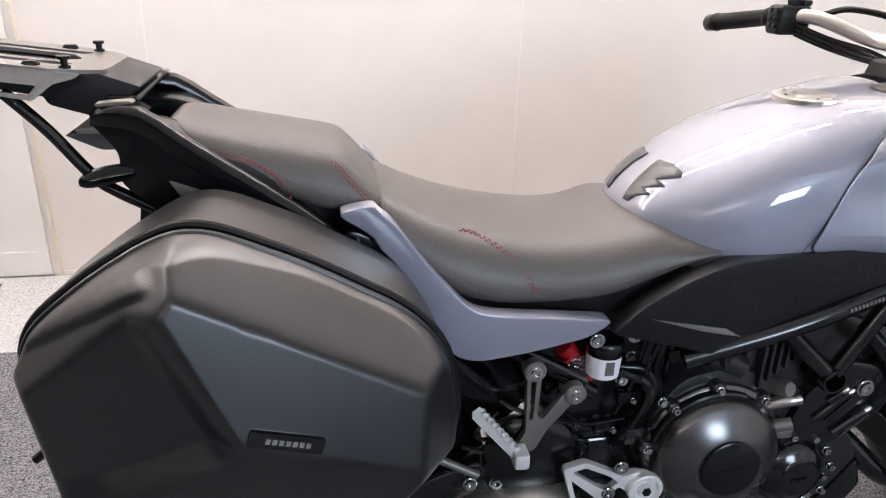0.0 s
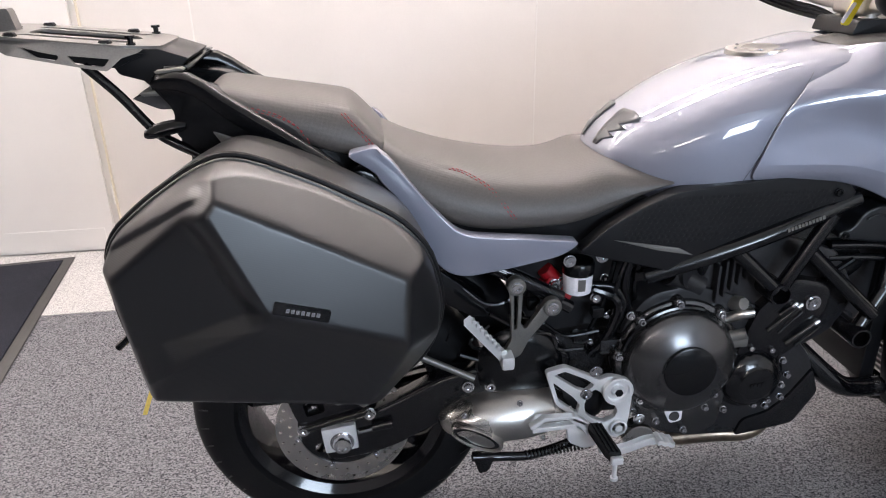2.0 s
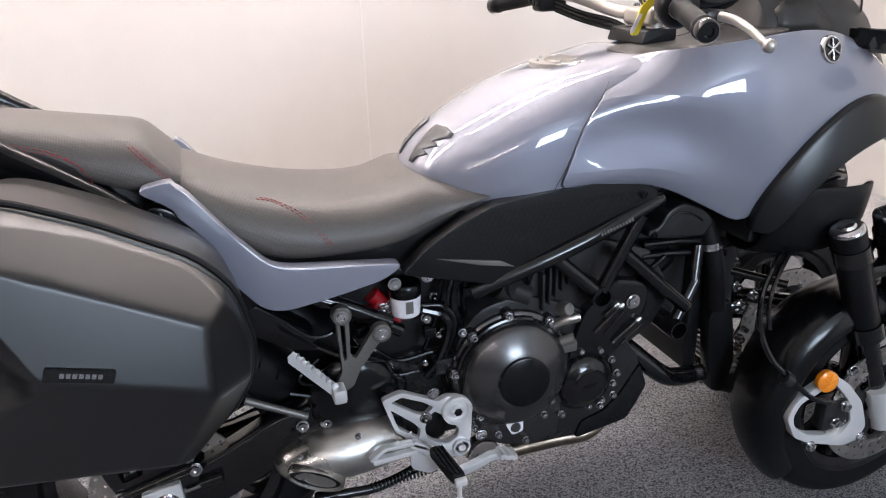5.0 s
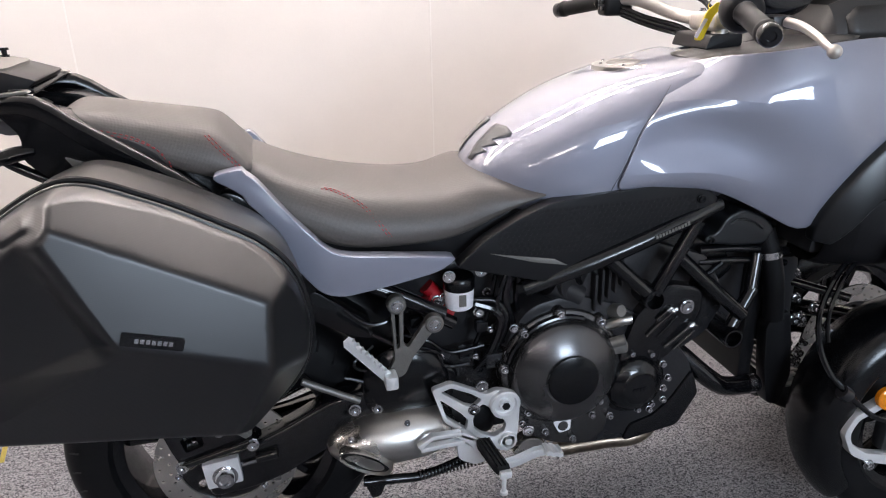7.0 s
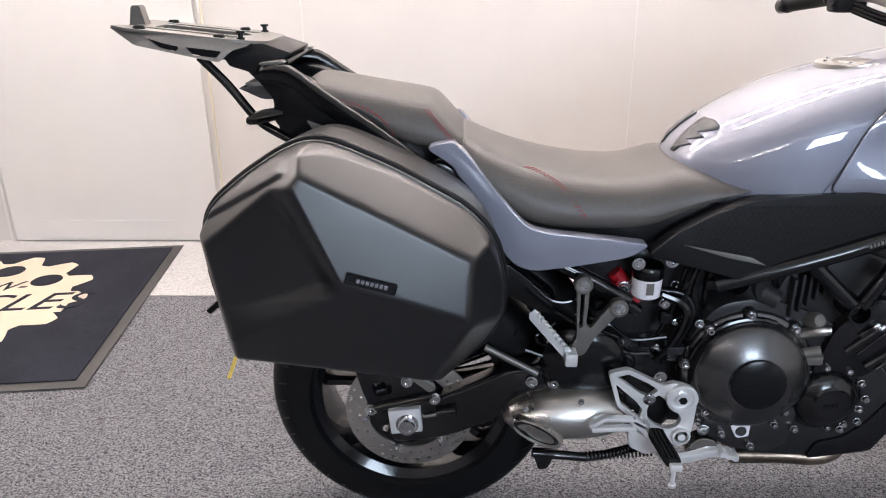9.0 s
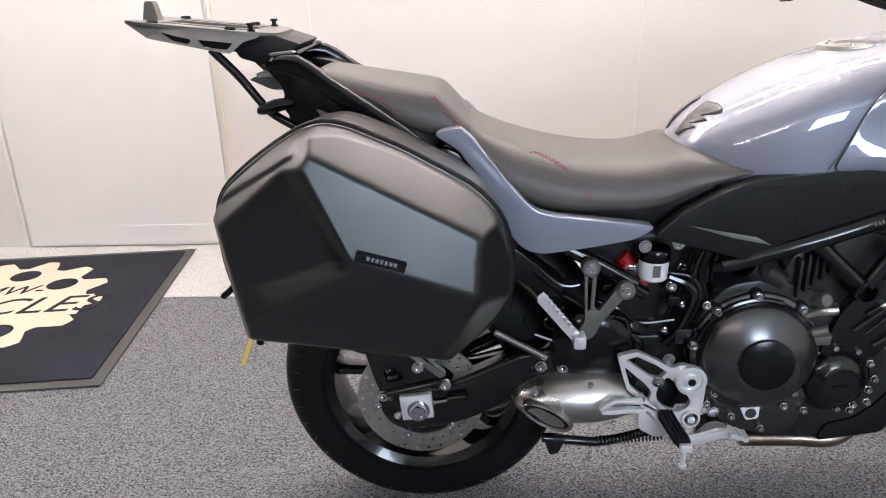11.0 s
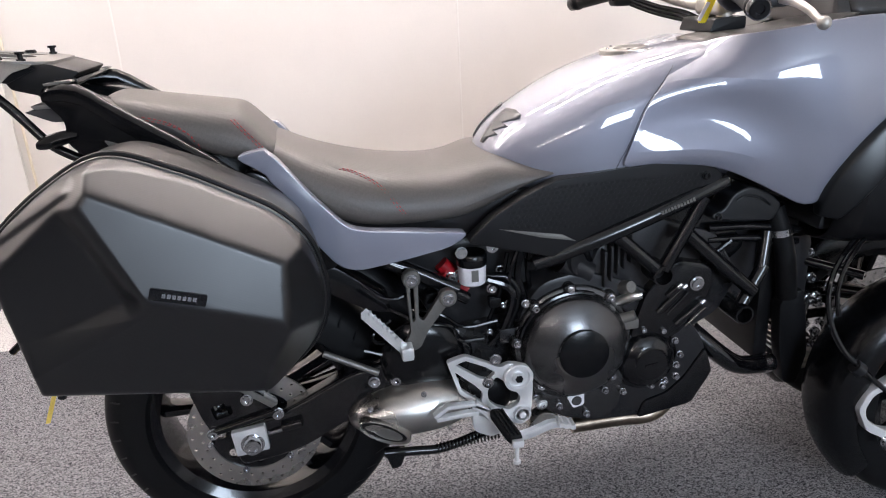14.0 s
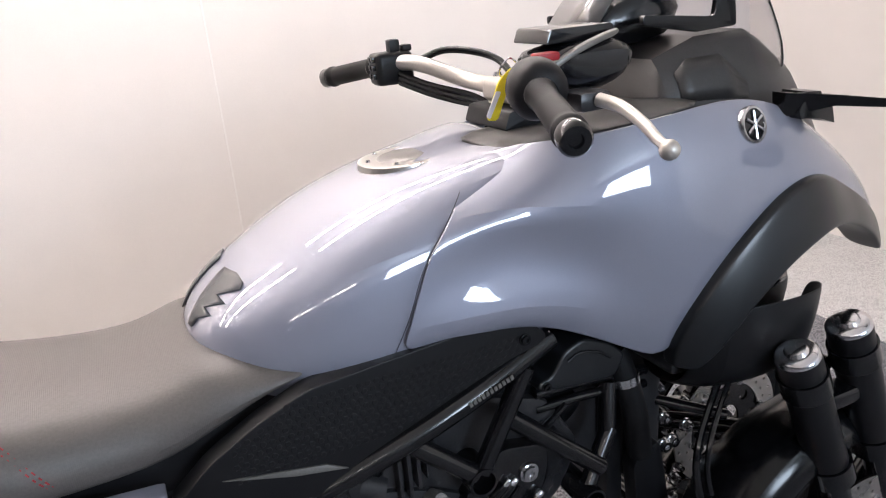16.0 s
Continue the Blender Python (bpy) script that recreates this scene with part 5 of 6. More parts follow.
mid = (a + b) / 2
badge = part("badge", slab(mid, 0.038, 0.0085, -0.004, 0.0025, 0.003), GLOSS, case, "black badge plate with plain silver marks")
for k in range(7):
    part("badge_mark", slab(mid + d * (-0.019 + 0.0068 * k), 0.0024, 0.0030, 0.0026, 0.0034, 0.0006), CHROME, badge)
# straps and latch behind the case
part("strap_tail", tube([(-0.29, -0.30, 0.70), (-0.312, -0.30, 0.668), (-0.334, -0.30, 0.648)], 0.006, 8), BLACK, case)
part("strap_tail", tube([(-0.262, -0.30, 0.60), (-0.278, -0.30, 0.553)], 0.007, 8), BLACK, case)

strap = thing("yellow_strap", "thin yellow strap hanging below the side case", "strap", (0, 0, 0))
part("strap_band", loft([[(x + dx, -0.22 + dy, z) for dx, dy in ((-0.004, 0), (0.004, 0), (0.004, 0.0015), (-0.004, 0.0015))] for x, z in ((-0.292, 0.60), (-0.306, 0.555), (-0.326, 0.51), (-0.346, 0.462))]), STRAP, strap)


# ---- front end ----
HOSE = ((1.30, 0.22, 0.664), (1.224, 0.265, 0.636), (1.179, 0.29, 0.598), (1.166, 0.30, 0.55), (1.176, 0.31, 0.49), (1.202, 0.325, 0.436), (1.245, 0.335, 0.391), (1.299, 0.345, 0.342), (1.354, 0.35, 0.32))
fender_angles, fender_radii = (62, 105, 125, 145, 175, 208, 222), (0.282, 0.290, 0.308, 0.320, 0.317, 0.298, 0.292)
for s, fx, y in ((-1, 1.51, -0.262), (1, 1.61, 0.135)):
    secs = []
    for i in range(15):
        a = radians(62 + 158 * i / 14)
        r = float(np.interp(math.degrees(a), fender_angles, fender_radii))
        w = 0.076 * (0.55 + 0.45 * math.sin(math.pi * (0.1 + 0.86 * i / 14)))
        secs.append([(fx + (r - drop) * math.cos(a), y + q * w, 0.2745 + (r - drop) * math.sin(a)) for q, drop in ((-1.0, 0.06), (-0.96, 0.03), (-0.8, 0.008), (-0.4, 0), (0, -0.002), (0.4, 0), (0.8, 0.008), (0.96, 0.03), (1.0, 0.06))])
    fender = part("front_fender", loft(secs, closed=False), BLACK, bike, "satin black front mudguard", sub=1, solid=0.004)
    k = fx - 1.51
    for x0, x1, z0, z1 in ((1.328, 1.452, 0.712, 0.42), (1.435, 1.56, 0.732, 0.43)):
        o, z = s * 0.325, (x1 - x0)
        top, foot = Vector((x0 + k, o, z0)), Vector((x1 + k, o, z1))
        dirn = (foot - top).normalized()
        leg = part("fork_leg", tube([top, top + dirn * 0.24], 0.0335, 24, False), MATT, bike, "black front fork leg")
        part("fork_collar", tube([top + dirn * 0.035, top + dirn * 0.072], 0.0375, 24, False), SATIN, leg)
        part("fork_stanchion", tube([top + dirn * 0.18, top + dirn * 0.42], 0.0235, 20, False), SATIN, leg)
        part("fork_cap", lathe([(0.0335, 0), (0.0325, 0.005), (0.028, 0.009), (0.018, 0.010), (0.0145, 0.015), (0.007, 0.017), (0, 0.017)], top, -dirn, 28), CHROME, leg, "bright alloy fork cap")
        part("fork_clamp", tube([top + dirn * 0.235, top + dirn * 0.275], 0.0385, 24, False), SATIN, leg)
    part("fork_bridge", box(1.36 + k, 1.50 + k, s * 0.325 - 0.02, s * 0.325 + 0.02, 0.60, 0.63, 0.008), SATIN, bike)
    shoe = [(1.239, 0.305), (1.258, 0.345), (1.283, 0.356), (1.349, 0.389), (1.394, 0.356), (1.445, 0.298), (1.472, 0.227), (1.452, 0.195), (1.411, 0.190), (1.309, 0.225), (1.267, 0.249)]
    hollow = [(1.254, 0.303), (1.270, 0.336), (1.296, 0.344), (1.352, 0.368), (1.402, 0.315), (1.424, 0.252), (1.398, 0.222), (1.306, 0.245), (1.264, 0.276)]
    part("fork_shoe", plate(rounded([(x + k, z) for x, z in shoe], 0.012), s * 0.335 - 0.010, s * 0.335 + 0.010, 0.004, holes=[rounded([(x + k, z) for x, z in hollow], 0.012)]), SILVER, bike, "silver alloy fork lower bracket")
    part("front_caliper", box(1.35 + k, 1.44 + k, s * 0.325 - 0.015, s * 0.325 + 0.02, 0.235, 0.315, 0.012), CAST, bike)
    part("leg_sleeve", tube([(1.49 + k, s * 0.335, 0.32), (1.53 + k, s * 0.335, 0.215)], 0.026, 20, False), SILVER, bike, "bright alloy fork sleeve")
    for bx, bz in ((1.315, 0.217), (1.395, 0.39), (1.46, 0.202), (1.375, 0.262), (1.395, 0.30)):
        bolt(bike, (bx + k, s * 0.343, bz), 0.010, (0, s, 0), 0.012)
    hose = smooth_line([(x + k, s * y, z) for x, y, z in HOSE], 8)
    part("brake_hose", tube(hose, 0.006, 8, False), GLOSS, bike, "black braided brake hose")
    part("brake_hose", tube([p + Vector((0.012, 0.01 * s, 0.004)) for p in hose[:30]], 0.0045, 8, False), BLACK, bike)
    part("hose_clip", tube([(1.224 + k, s * 0.33, 0.405), (1.240 + k, s * 0.333, 0.392)], 0.015, 10, False), CAST, bike)
    part("arm_shroud", loft([[(x + k, s * yy, z) for yy, z in row] for x, row in (
        (1.205, ((0.235, 0.775), (0.238, 0.71), (0.22, 0.65), (0.16, 0.63), (0.12, 0.65))),
        (1.228, ((0.284, 0.800), (0.284, 0.71), (0.258, 0.640), (0.16, 0.625), (0.11, 0.66))),
        (1.33, ((0.302, 0.797), (0.298, 0.70), (0.270, 0.632), (0.16, 0.62), (0.10, 0.66))),
        (1.40, ((0.298, 0.796), (0.288, 0.70), (0.26, 0.635), (0.16, 0.62), (0.10, 0.66))),
        (1.438, ((0.275, 0.790), (0.268, 0.71), (0.24, 0.645), (0.16, 0.63), (0.10, 0.67))),
        (1.452, ((0.230, 0.775), (0.22, 0.72), (0.20, 0.66), (0.15, 0.64), (0.10, 0.68))))], closed=False), MATT, bike, "matt black open suspension shroud", sub=2, solid=0.004)
    knuckle = part("steering_knuckle", plate(rounded([(1.19 + k, 0.66), (1.42 + k, 0.66), (1.445 + k, 0.77), (1.41 + k, 0.835), (1.24 + k, 0.85)], 0.02), s * 0.07, s * 0.21, 0.012), CAST, bike, "dark cast steering knuckle inside the shroud")
    part("knuckle_link", tube([(1.27 + k, s * 0.235, 0.775), (1.34 + k, s * 0.245, 0.80), (1.40 + k, s * 0.22, 0.79)], 0.014, 12), SATIN, knuckle)
    part("knuckle_pin", tube([(1.405 + k, s * 0.15, 0.80), (1.475 + k, s * 0.16, 0.815)], 0.016, 16, False), GUN, knuckle)
    for q in (1.25, 1.31, 1.37):
        bolt(knuckle, (q + k, s * 0.21, 0.80), 0.011, (0, s, 0.3), 0.012)
    for zz in (0.64, 0.46):
        part("suspension_arm", tube([(1.30 + k, s * 0.05, zz), (1.40 + k, s * 0.17, zz + 0.01), (1.43 + k, s * 0.30, zz + 0.01)], 0.018), SATIN, bike)
    part("steering_link", tube([(1.20 + k, s * 0.06, 0.56), (1.33 + k, s * 0.20, 0.54)], 0.010, 10, False), SATIN, bike)
bm = lathe([(0, 0.006), (0.020, 0.006), (0.024, 0.003), (0.024, -0.008), (0, -0.008)], (1.322, -0.352, 0.383), (-0.15, -1, 0.12), 32)
reflector = part("side_reflector", bm, ORANGE, bike, "round orange side reflector")
for k in range(3):
    a = k * math.pi / 3 + 0.4
    part("reflector_rib", tube([(1.322 + 0.020 * math.cos(a), -0.3585, 0.383 + 0.020 * math.sin(a)), (1.322 - 0.020 * math.cos(a), -0.3585, 0.383 - 0.020 * math.sin(a))], 0.0012, 5, False), ORANGE, reflector)

part("radiator", box(1.13, 1.165, -0.13, 0.17, 0.33, 0.62, 0.008), MATT, bike, "black radiator")
part("radiator_shroud", plate(rounded([(1.160, 0.478), (1.180, 0.500), (1.216, 0.510), (1.232, 0.43), (1.245, 0.345), (1.226, 0.266), (1.190, 0.276), (1.170, 0.38)], 0.012), -0.165, -0.13, 0.006), MATT, bike, "matt black radiator shroud")
part("radiator_hose", tube([(1.135, -0.14, 0.70), (1.150, -0.15, 0.65), (1.168, -0.155, 0.58), (1.185, -0.15, 0.49)], 0.022), RUBBER, bike)
part("hose_clamp", tube([(1.149, -0.150, 0.655), (1.152, -0.151, 0.640)], 0.0245, 18, False), CHROME, bike)
for k in range(6):
    part("oil_cooler_fin", box(1.27, 1.31, -0.11, 0.05, 0.27 + 0.014 * k, 0.275 + 0.014 * k), STEEL, bike)
part("front_crossmember", box(1.19, 1.26, -0.12, 0.30, 0.42, 0.62, 0.02), CAST, bike)
link = part("pivot_cap", lathe([(0.032, -0.03), (0.032, 0.0), (0.028, 0.003), (0.020, 0.003), (0.019, 0.010), (0.010, 0.014), (0, 0.014)], (1.315, -0.06, 0.445), (0, -1, 0), 28), SATIN, bike)
part("pivot_nut", lathe([(0, 0.02), (0.010, 0.02), (0.014, 0.014), (0.014, 0)], (1.315, -0.06, 0.445), (0, -1, 0), 12), CHROME, link)
random.seed(9)
for k in range(14):
    bolt(bike, (1.255 + 0.09 * random.random(), -0.13 + 0.05 * random.random(), 0.33 + 0.27 * random.random()), 0.006 + 0.005 * random.random(), h=0.014)
intake = part("intake_cover", plate(rounded([(0.958, 0.706), (0.962, 0.720), (0.984, 0.724), (1.004, 0.757), (1.039, 0.770), (1.087, 0.750), (1.115, 0.722), (1.096, 0.690), (1.03, 0.694)], 0.012, 4), -0.198, -0.14, 0.010, seg=3), ARCH, bike, "satin dark intake cover")
part("cover_groove", tube([(1.010, -0.1985, 0.742), (1.030, -0.199, 0.750), (1.062, -0.199, 0.742), (1.085, -0.1985, 0.726)], 0.0025, 8), MATT, intake)
bolt(intake, (0.972, -0.198, 0.712), 0.006, mat=BLACK)
for z, r in ((0.672, 0.009), (0.645, 0.008)):
    part("coolant_hose", tube([(0.98, -0.15, z), (1.08, -0.15, z - 0.006), (1.20, -0.14, z - 0.03)], r, 10), SATIN, bike)
    part("hose_band", tube([(1.15, -0.148, z - 0.022), (1.16, -0.147, z - 0.024)], r + 0.003, 12, False), CHROME, bike)
part("under_fairing", plate(rounded([(0.96, 0.80), (1.16, 0.72), (1.20, 0.70), (1.36, 0.70), (1.39, 0.86), (1.45, 0.93), (1.30, 0.97), (1.0, 0.98)], 0.02), -0.16, 0.16, 0.01), MATT, bike)
part("front_core", plate(rounded([(0.97, 0.72), (1.20, 0.70), (1.25, 0.62), (1.20, 0.40), (1.10, 0.45), (1.02, 0.62)], 0.02), -0.10, 0.10, 0.01), CAST, bike)

# ---- cockpit ----
part("dash_cover", loft([[(x, y, z + 0.012 * max(0.0, 1 - abs(x - 0.99) / 0.1)) for x, y, z in row] for row in (
    ((0.945, 0.0, 1.042), (0.945, -0.05, 1.042), (0.955, -0.105, 1.038), (0.97, -0.115, 1.030)),
    ((1.0, 0.0, 1.052), (1.0, -0.07, 1.052), (1.01, -0.12, 1.052), (1.02, -0.145, 1.045)),
    ((1.10, 0.0, 1.058), (1.10, -0.09, 1.062), (1.10, -0.17, 1.072), (1.10, -0.215, 1.072)),
    ((1.22, 0.0, 1.08), (1.22, -0.10, 1.085), (1.22, -0.20, 1.095), (1.22, -0.25, 1.092)))], closed=False), COWL, bike, "matt dark cockpit cover", sub=1, solid=0.004)
part("dash_cover", loft([[(x, -y, z) for x, y, z in row] for row in (
    ((1.03, 0.0, 1.064), (1.03, -0.03, 1.062), (1.035, -0.06, 1.060), (1.04, -0.075, 1.056)),
    ((1.10, 0.0, 1.054), (1.10, -0.07, 1.05), (1.10, -0.12, 1.045), (1.10, -0.15, 1.035)),
    ((1.22, 0.0, 1.08), (1.22, -0.10, 1.08), (1.22, -0.18, 1.08), (1.22, -0.22, 1.07)))], closed=False), COWL, bike, "matt dark cockpit cover", sub=1, solid=0.004)
bar = part("handlebar", tube([(0.93, -0.28, 1.142), (0.972, -0.20, 1.142), (1.03, -0.12, 1.120), (1.048, -0.06, 1.112), (1.048, 0.06, 1.112), (1.03, 0.12, 1.120), (0.975, 0.20, 1.148), (0.925, 0.28, 1.140)], 0.0135, 16), BARSILVER, bike, "champagne silver tapered handlebar")
part("bar_clamp", box(1.025, 1.072, -0.05, 0.05, 1.092, 1.128, 0.012, 3), BARSILVER, bar)
part("triple_clamp", plate(rounded([(1.0, 1.06), (1.08, 1.065), (1.08, 1.09), (1.01, 1.088)], 0.006), -0.065, 0.065, 0.006), MATT, bar)
for q in (-1, 1):
    bolt(bar, (1.048, q * 0.034, 1.128), 0.006, (0, 0, 1), 0.006)
    part("riser", tube([(1.045, q * 0.034, 1.06), (1.048, q * 0.034, 1.10)], 0.016, 16, False), BARSILVER, bar)
part("steering_stem", tube([(1.03, 0, 1.06), (1.07, 0, 0.95)], 0.03, 18, False), BLACK, bar)
for s in (-1, 1):
    d0, d1 = Vector((0.935, s * 0.265, 1.143)), Vector((0.878, s * 0.42, 1.117))
    ax = (d1 - d0).normalized()
    grip = part("grip", lathe([(0.0165, 0), (0.019, 0.004), (0.019, 0.012), (0.0165, 0.016), (0.017, 0.06), (0.0172, 0.12), (0.0165, 0.128), (0.019, 0.132), (0.019, 0.138), (0.0165, 0.142)], d0, ax, 24), RUBBER, bar, "black rubber grip")
    part("bar_end", lathe([(0.014, 0.14), (0.0175, 0.143), (0.018, 0.158), (0.015, 0.162), (0.008, 0.162), (0.007, 0.158), (0, 0.158)], d0, ax, 24), GLOSS, bar, "gloss black bar end weight")
    sw = Vector((0.952, s * 0.238, 1.145))
    if s > 0:
        pod = part("switch_pod", box(0.915, 0.985, 0.215, 0.262, 1.112, 1.168, 0.012, 3), MATT, bar, "black switch pod with buttons")
        for i in range(3):
            for j in range(2):
                part("switch_button", box(0.910, 0.918, 0.222 + 0.014 * j, 0.232 + 0.014 * j, 1.125 + 0.014 * i, 1.134 + 0.014 * i, 0.001), BLACK, pod)
        part("switch_lever", box(0.945, 0.965, 0.225, 0.245, 1.166, 1.188, 0.004), MATT, pod)
        part("switch_lever", box(0.968, 0.986, 0.222, 0.240, 1.166, 1.178, 0.004), MATT, pod)
    else:
        pod = part("switch_pod", lathe([(0.02, -0.02), (0.033, -0.015), (0.036, 0.0), (0.035, 0.02), (0.028, 0.03), (0.02, 0.034)], Vector((0.948, -0.236, 1.145)), ax, 28), MATT, bar, "black throttle housing")
        part("start_switch", box(0.955, 0.985, -0.235, -0.215, 1.172, 1.182, 0.003), RED, pod, "red engine stop switch")
# clutch side cables
part("clutch_cable", tube([(0.985, 0.20, 1.15), (1.03, 0.17, 1.165), (1.08, 0.10, 1.15), (1.09, 0.04, 1.11)], 0.006, 10), BLACK, bar)
for dz in (0.0, 0.008, 0.016):
    part("switch_cable", tube([(0.955, 0.215, 1.115 + dz), (0.99, 0.16, 1.095 + dz), (1.03, 0.10, 1.08 + dz), (1.05, 0.06, 1.08)], 0.005, 8), BLACK, bar)
# front brake master cylinder and lever
tankpot = part("master_cylinder", loft([[(x, y, z) for y, z in ((-0.12, z0 + 0.01), (-0.17, z0), (-0.205, z0 + 0.004), (-0.222, z0 + 0.018), (-0.224, z1 - 0.012), (-0.212, z1), (-0.12, z1))] for x, z0, z1 in ((0.985, 1.150, 1.176), (0.995, 1.135, 1.186), (1.03, 1.120, 1.192), (1.07, 1.120, 1.192), (1.098, 1.130, 1.188), (1.108, 1.148, 1.176))]), GLOSS, bar, "black front brake master cylinder", sub=1)
part("cylinder_lid", plate(rounded([(0.985, 1.188), (1.09, 1.188), (1.085, 1.206), (0.992, 1.206)], 0.004), -0.205, -0.125, 0.004), SATIN, tankpot)
strap_rows = [[(x, y, z), (x, y - 0.012, z - 0.002), (x, y - 0.012, z - 0.012), (x, y, z - 0.012)] for x, y, z in ((0.962, -0.214, 1.158), (0.985, -0.216, 1.172), (1.02, -0.217, 1.188), (1.06, -0.212, 1.198), (1.095, -0.20, 1.203))]
part("cylinder_strap", loft(strap_rows), GUN, tankpot, "grey clamp band", sub=1)
lev = part("brake_lever", tube([(1.01, -0.275, 1.126), (1.018, -0.305, 1.120), (1.012, -0.35, 1.108), (1.0, -0.385, 1.099), (0.992, -0.412, 1.093)], 0.0085, 12, r1=0.0055), BARSILVER, bar, "silver alloy brake lever")
part("lever_ball", lathe([(0.011 * math.sin(a), -0.011 * math.cos(a)) for a in np.linspace(0, math.pi, 9)], (0.990, -0.418, 1.092), "z", 18), BARSILVER, lev)
part("lever_perch", box(0.985, 1.03, -0.275, -0.225, 1.112, 1.136, 0.008), CAST, lev)

instr = part("instrument", loft([[(x, y, z) for y, z in ((-h, z0), (-h, z1), (h, z1), (h, z0))] for x, z0, z1, h in ((1.165, 1.165, 1.185, 0.06), (1.175, 1.15, 1.21, 0.075), (1.24, 1.14, 1.26, 0.085), (1.31, 1.15, 1.26, 0.08), (1.335, 1.17, 1.25, 0.06))]), SATIN, bike, "black instrument pod with grey display", sub=1)
part("display", loft([[(x, y, z) for y in (-0.065, 0.065)] for x, z in ((1.160, 1.186), (1.185, 1.218), (1.215, 1.248))], closed=False), LENS, instr, solid=0.003)
cowl = loft([[(x, y, z) for y, z in ((-w, z0), (-w * 0.97, z0 + 0.35 * (z1 - z0)), (-w * 0.80, z1 - 0.012), (-w * 0.72, z1), (w * 0.72, z1), (w * 0.80, z1 - 0.012), (w * 0.97, z0 + 0.35 * (z1 - z0)), (w, z0))] for x, z0, z1, w in ((1.21, 1.07, 1.105, 0.15), (1.225, 1.065, 1.140, 0.157), (1.30, 1.055, 1.166, 0.165), (1.40, 1.045, 1.168, 0.163), (1.435, 1.04, 1.150, 0.16), (1.51, 1.0, 1.10, 0.15), (1.585, 0.94, 1.02, 0.13), (1.62, 0.90, 0.95, 0.10))])
bevelled(cowl, 0.007, 3, 14)
cowl_ob = part("front_cowl", cowl, COWL, bike, "matt dark grey boxy front cowl", smooth=40)
cowl_at = touch(cowl_ob)
rows = []
for x, z0, z1 in ((1.245, 1.085, 1.118), (1.27, 1.078, 1.136), (1.33, 1.074, 1.138), (1.372, 1.07, 1.092)):
    rows.append([cowl_at(x, z0 + (z1 - z0) * f, 0.002) for f in (0, 0.33, 0.67, 1)])
part("cowl_recess", loft(rows, closed=False), COWL, bike, solid=0.002)
for s in (-1, 1):
    part("screen_bracket", plate(rounded([(1.20, 1.205), (1.335, 1.192), (1.34, 1.235), (1.32, 1.245), (1.33, 1.30), (1.345, 1.30), (1.375, 1.215), (1.38, 1.175), (1.30, 1.172), (1.20, 1.19)], 0.006), s * 0.12 - 0.005, s * 0.12 + 0.005, 0.002), BLACK, bike, "black windscreen bracket")
screen_rows = [[(x + 0.10 * (1 - (y / 0.17) ** 2), y, z) for y in np.linspace(-w, w, 13)] for x, z, w in ((1.435, 1.10, 0.15), (1.432, 1.14, 0.165), (1.40, 1.20, 0.17), (1.35, 1.28, 0.165), (1.29, 1.36, 0.14))]
screen = part("windscreen", loft(screen_rows, closed=False), SCREENGLASS, bike, "clear tinted windscreen", sub=1, solid=0.004)
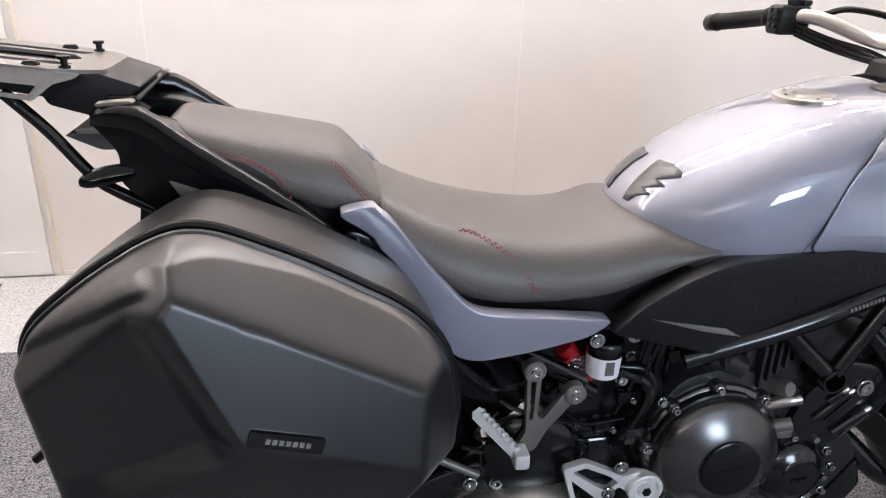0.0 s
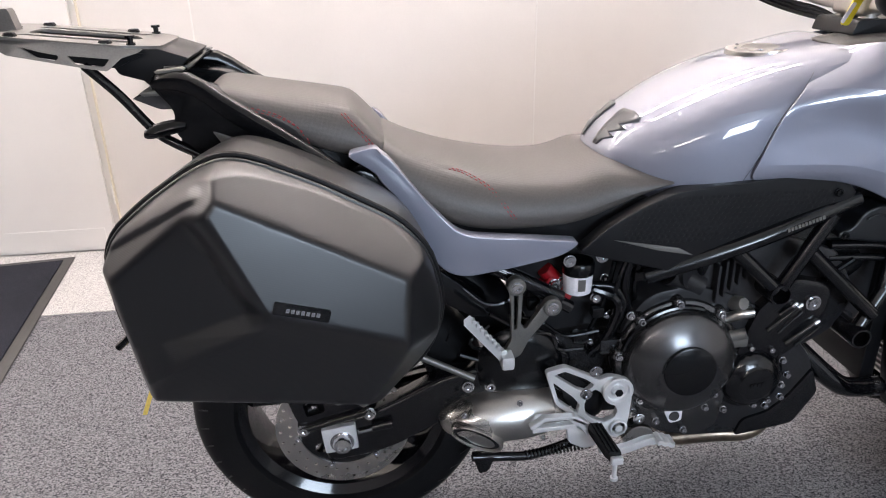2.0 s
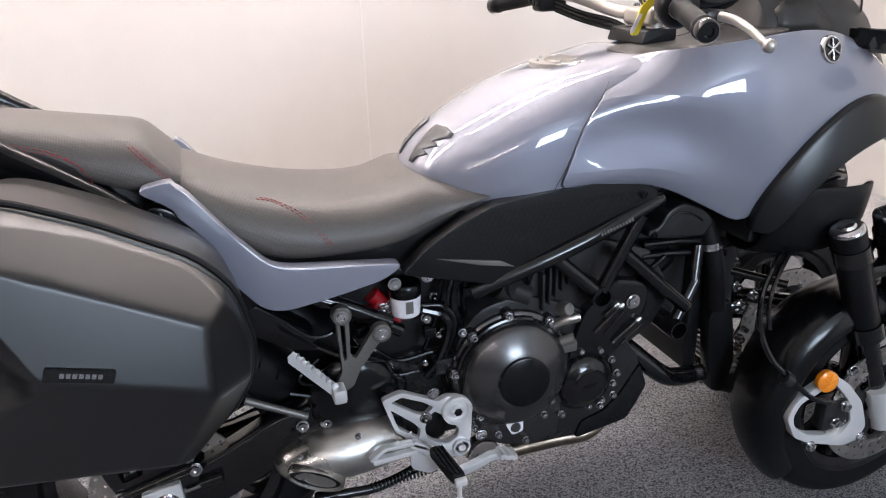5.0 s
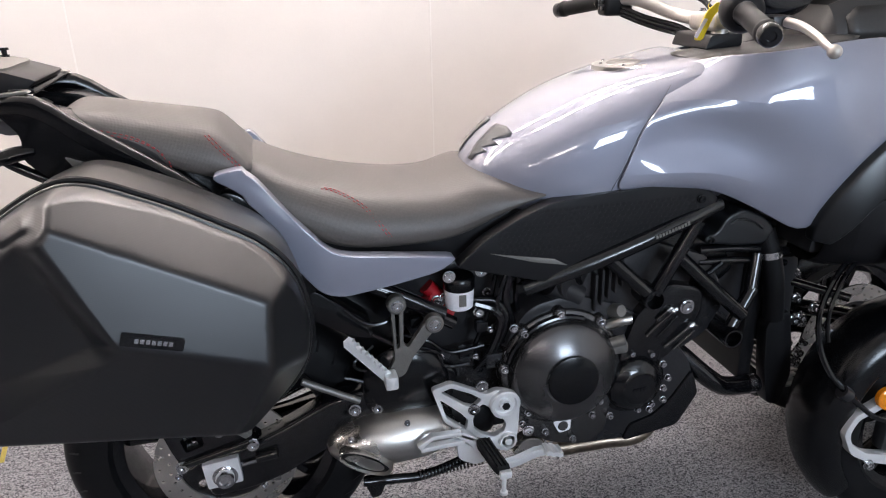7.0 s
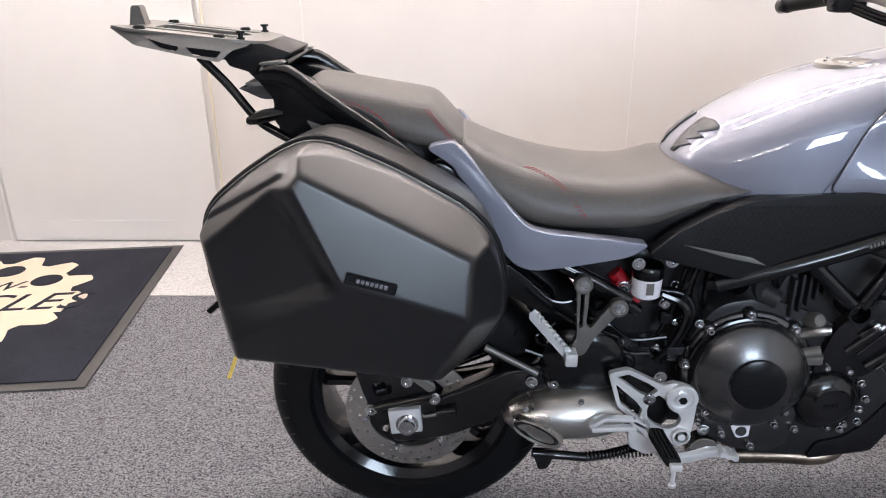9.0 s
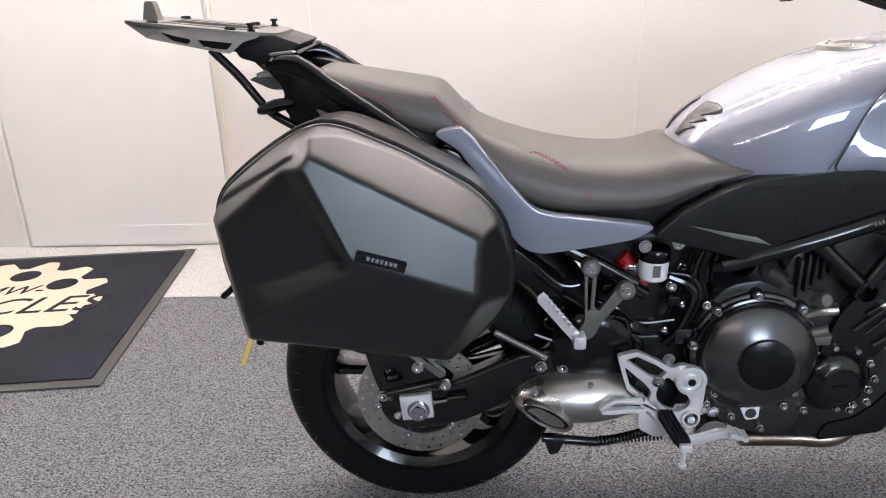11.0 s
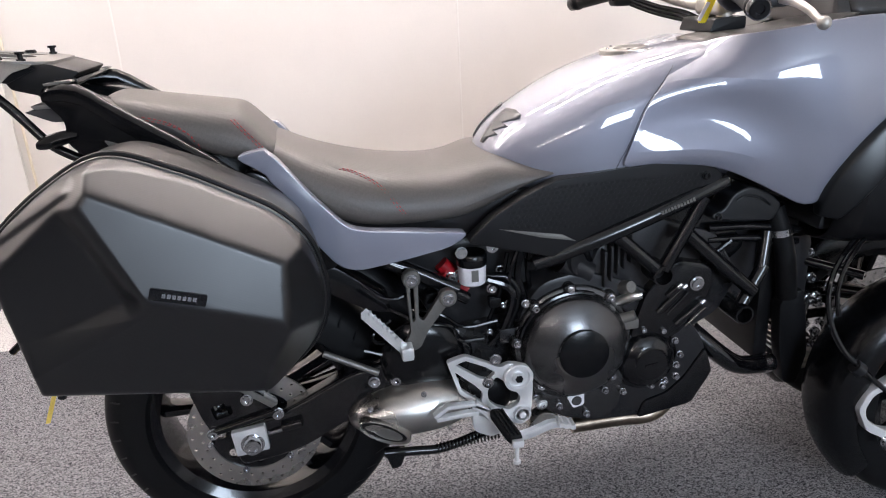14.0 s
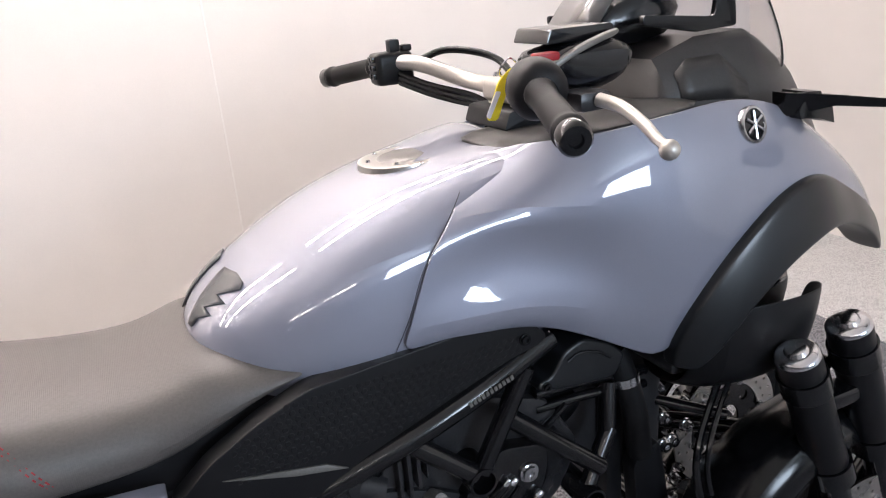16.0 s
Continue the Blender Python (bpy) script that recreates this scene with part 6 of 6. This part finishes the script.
for s, lbl in ((-1, ""), (1, "")):
    stalk = part("mirror_stalk", loft([[(x, s * y, z + dz) for dz in (-h, h) for y in ((0.22 + 0.2 * f) - 0.008, (0.22 + 0.2 * f) + 0.008)][0:2] + [(x, s * ((0.22 + 0.2 * f) + 0.012), z + h), (x, s * ((0.22 + 0.2 * f) - 0.012), z + h)] for f, x, z, h in ((0, 1.37, 1.065, 0.018), (0.2, 1.43, 1.068, 0.008), (0.6, 1.49, 1.062, 0.005), (1.0, 1.53, 1.060, 0.005))]), BLACK, bike, "black mirror stalk")
    part("mirror_mount", loft([[(x, s * y, z) for y, z in ((0.19, z0), (0.25, z0), (0.245, z1), (0.20, z1))] for x, z0, z1 in ((1.385, 1.045, 1.055), (1.40, 1.045, 1.082), (1.425, 1.04, 1.080), (1.455, 1.03, 1.052))]), BLACK, stalk)
    m = part("mirror_housing", loft([[(1.53 + dx, s * (0.44 + w * math.cos(a)), 1.035 + h * math.sin(a)) for a in [2 * math.pi * k / 20 for k in range(20)]] for dx, w, h in ((0.0, 0.070, 0.044), (0.012, 0.076, 0.048), (0.035, 0.06, 0.036), (0.05, 0.02, 0.014))]), BLACK, bike, "black mirror housing")
    part("mirror_glass", loft([[(1.529, s * (0.44 + w * math.cos(a)), 1.035 + h * math.sin(a)) for a in [2 * math.pi * k / 20 for k in range(20)]] for w, h in ((0.001, 0.001), (0.067, 0.041))], cap=False), CHROME, m)

# ---- key tag on the bar ----
tag = thing("key_tag", "yellow plastic key tag hanging from the ignition", "key tag", (0, 0, 0))
part("tag_body", plate(rounded([(0.968, 1.082), (0.985, 1.080), (1.005, 1.125), (1.022, 1.142), (1.012, 1.152), (0.99, 1.135), (0.980, 1.112)], 0.006), -0.074, -0.070, 0.001), YELLOW, tag)
part("tag_label", plate(rounded([(0.966, 1.088), (0.972, 1.084), (0.992, 1.12), (0.984, 1.122)], 0.003), -0.0755, -0.074), WHITE, tag)
part("key_ring", tube([(1.01 + 0.016 * math.cos(a), -0.07 + 0.006 * math.sin(2 * a), 1.150 + 0.014 * math.sin(a)) for a in np.linspace(0, 2 * math.pi, 20)], 0.0015, 6, False), CHROME, tag)
part("red_fob", plate(rounded([(1.022, 1.15), (1.05, 1.17), (1.055, 1.16), (1.03, 1.14)], 0.004), -0.068, -0.060, 0.002), RED, tag, "red ribbon tab")
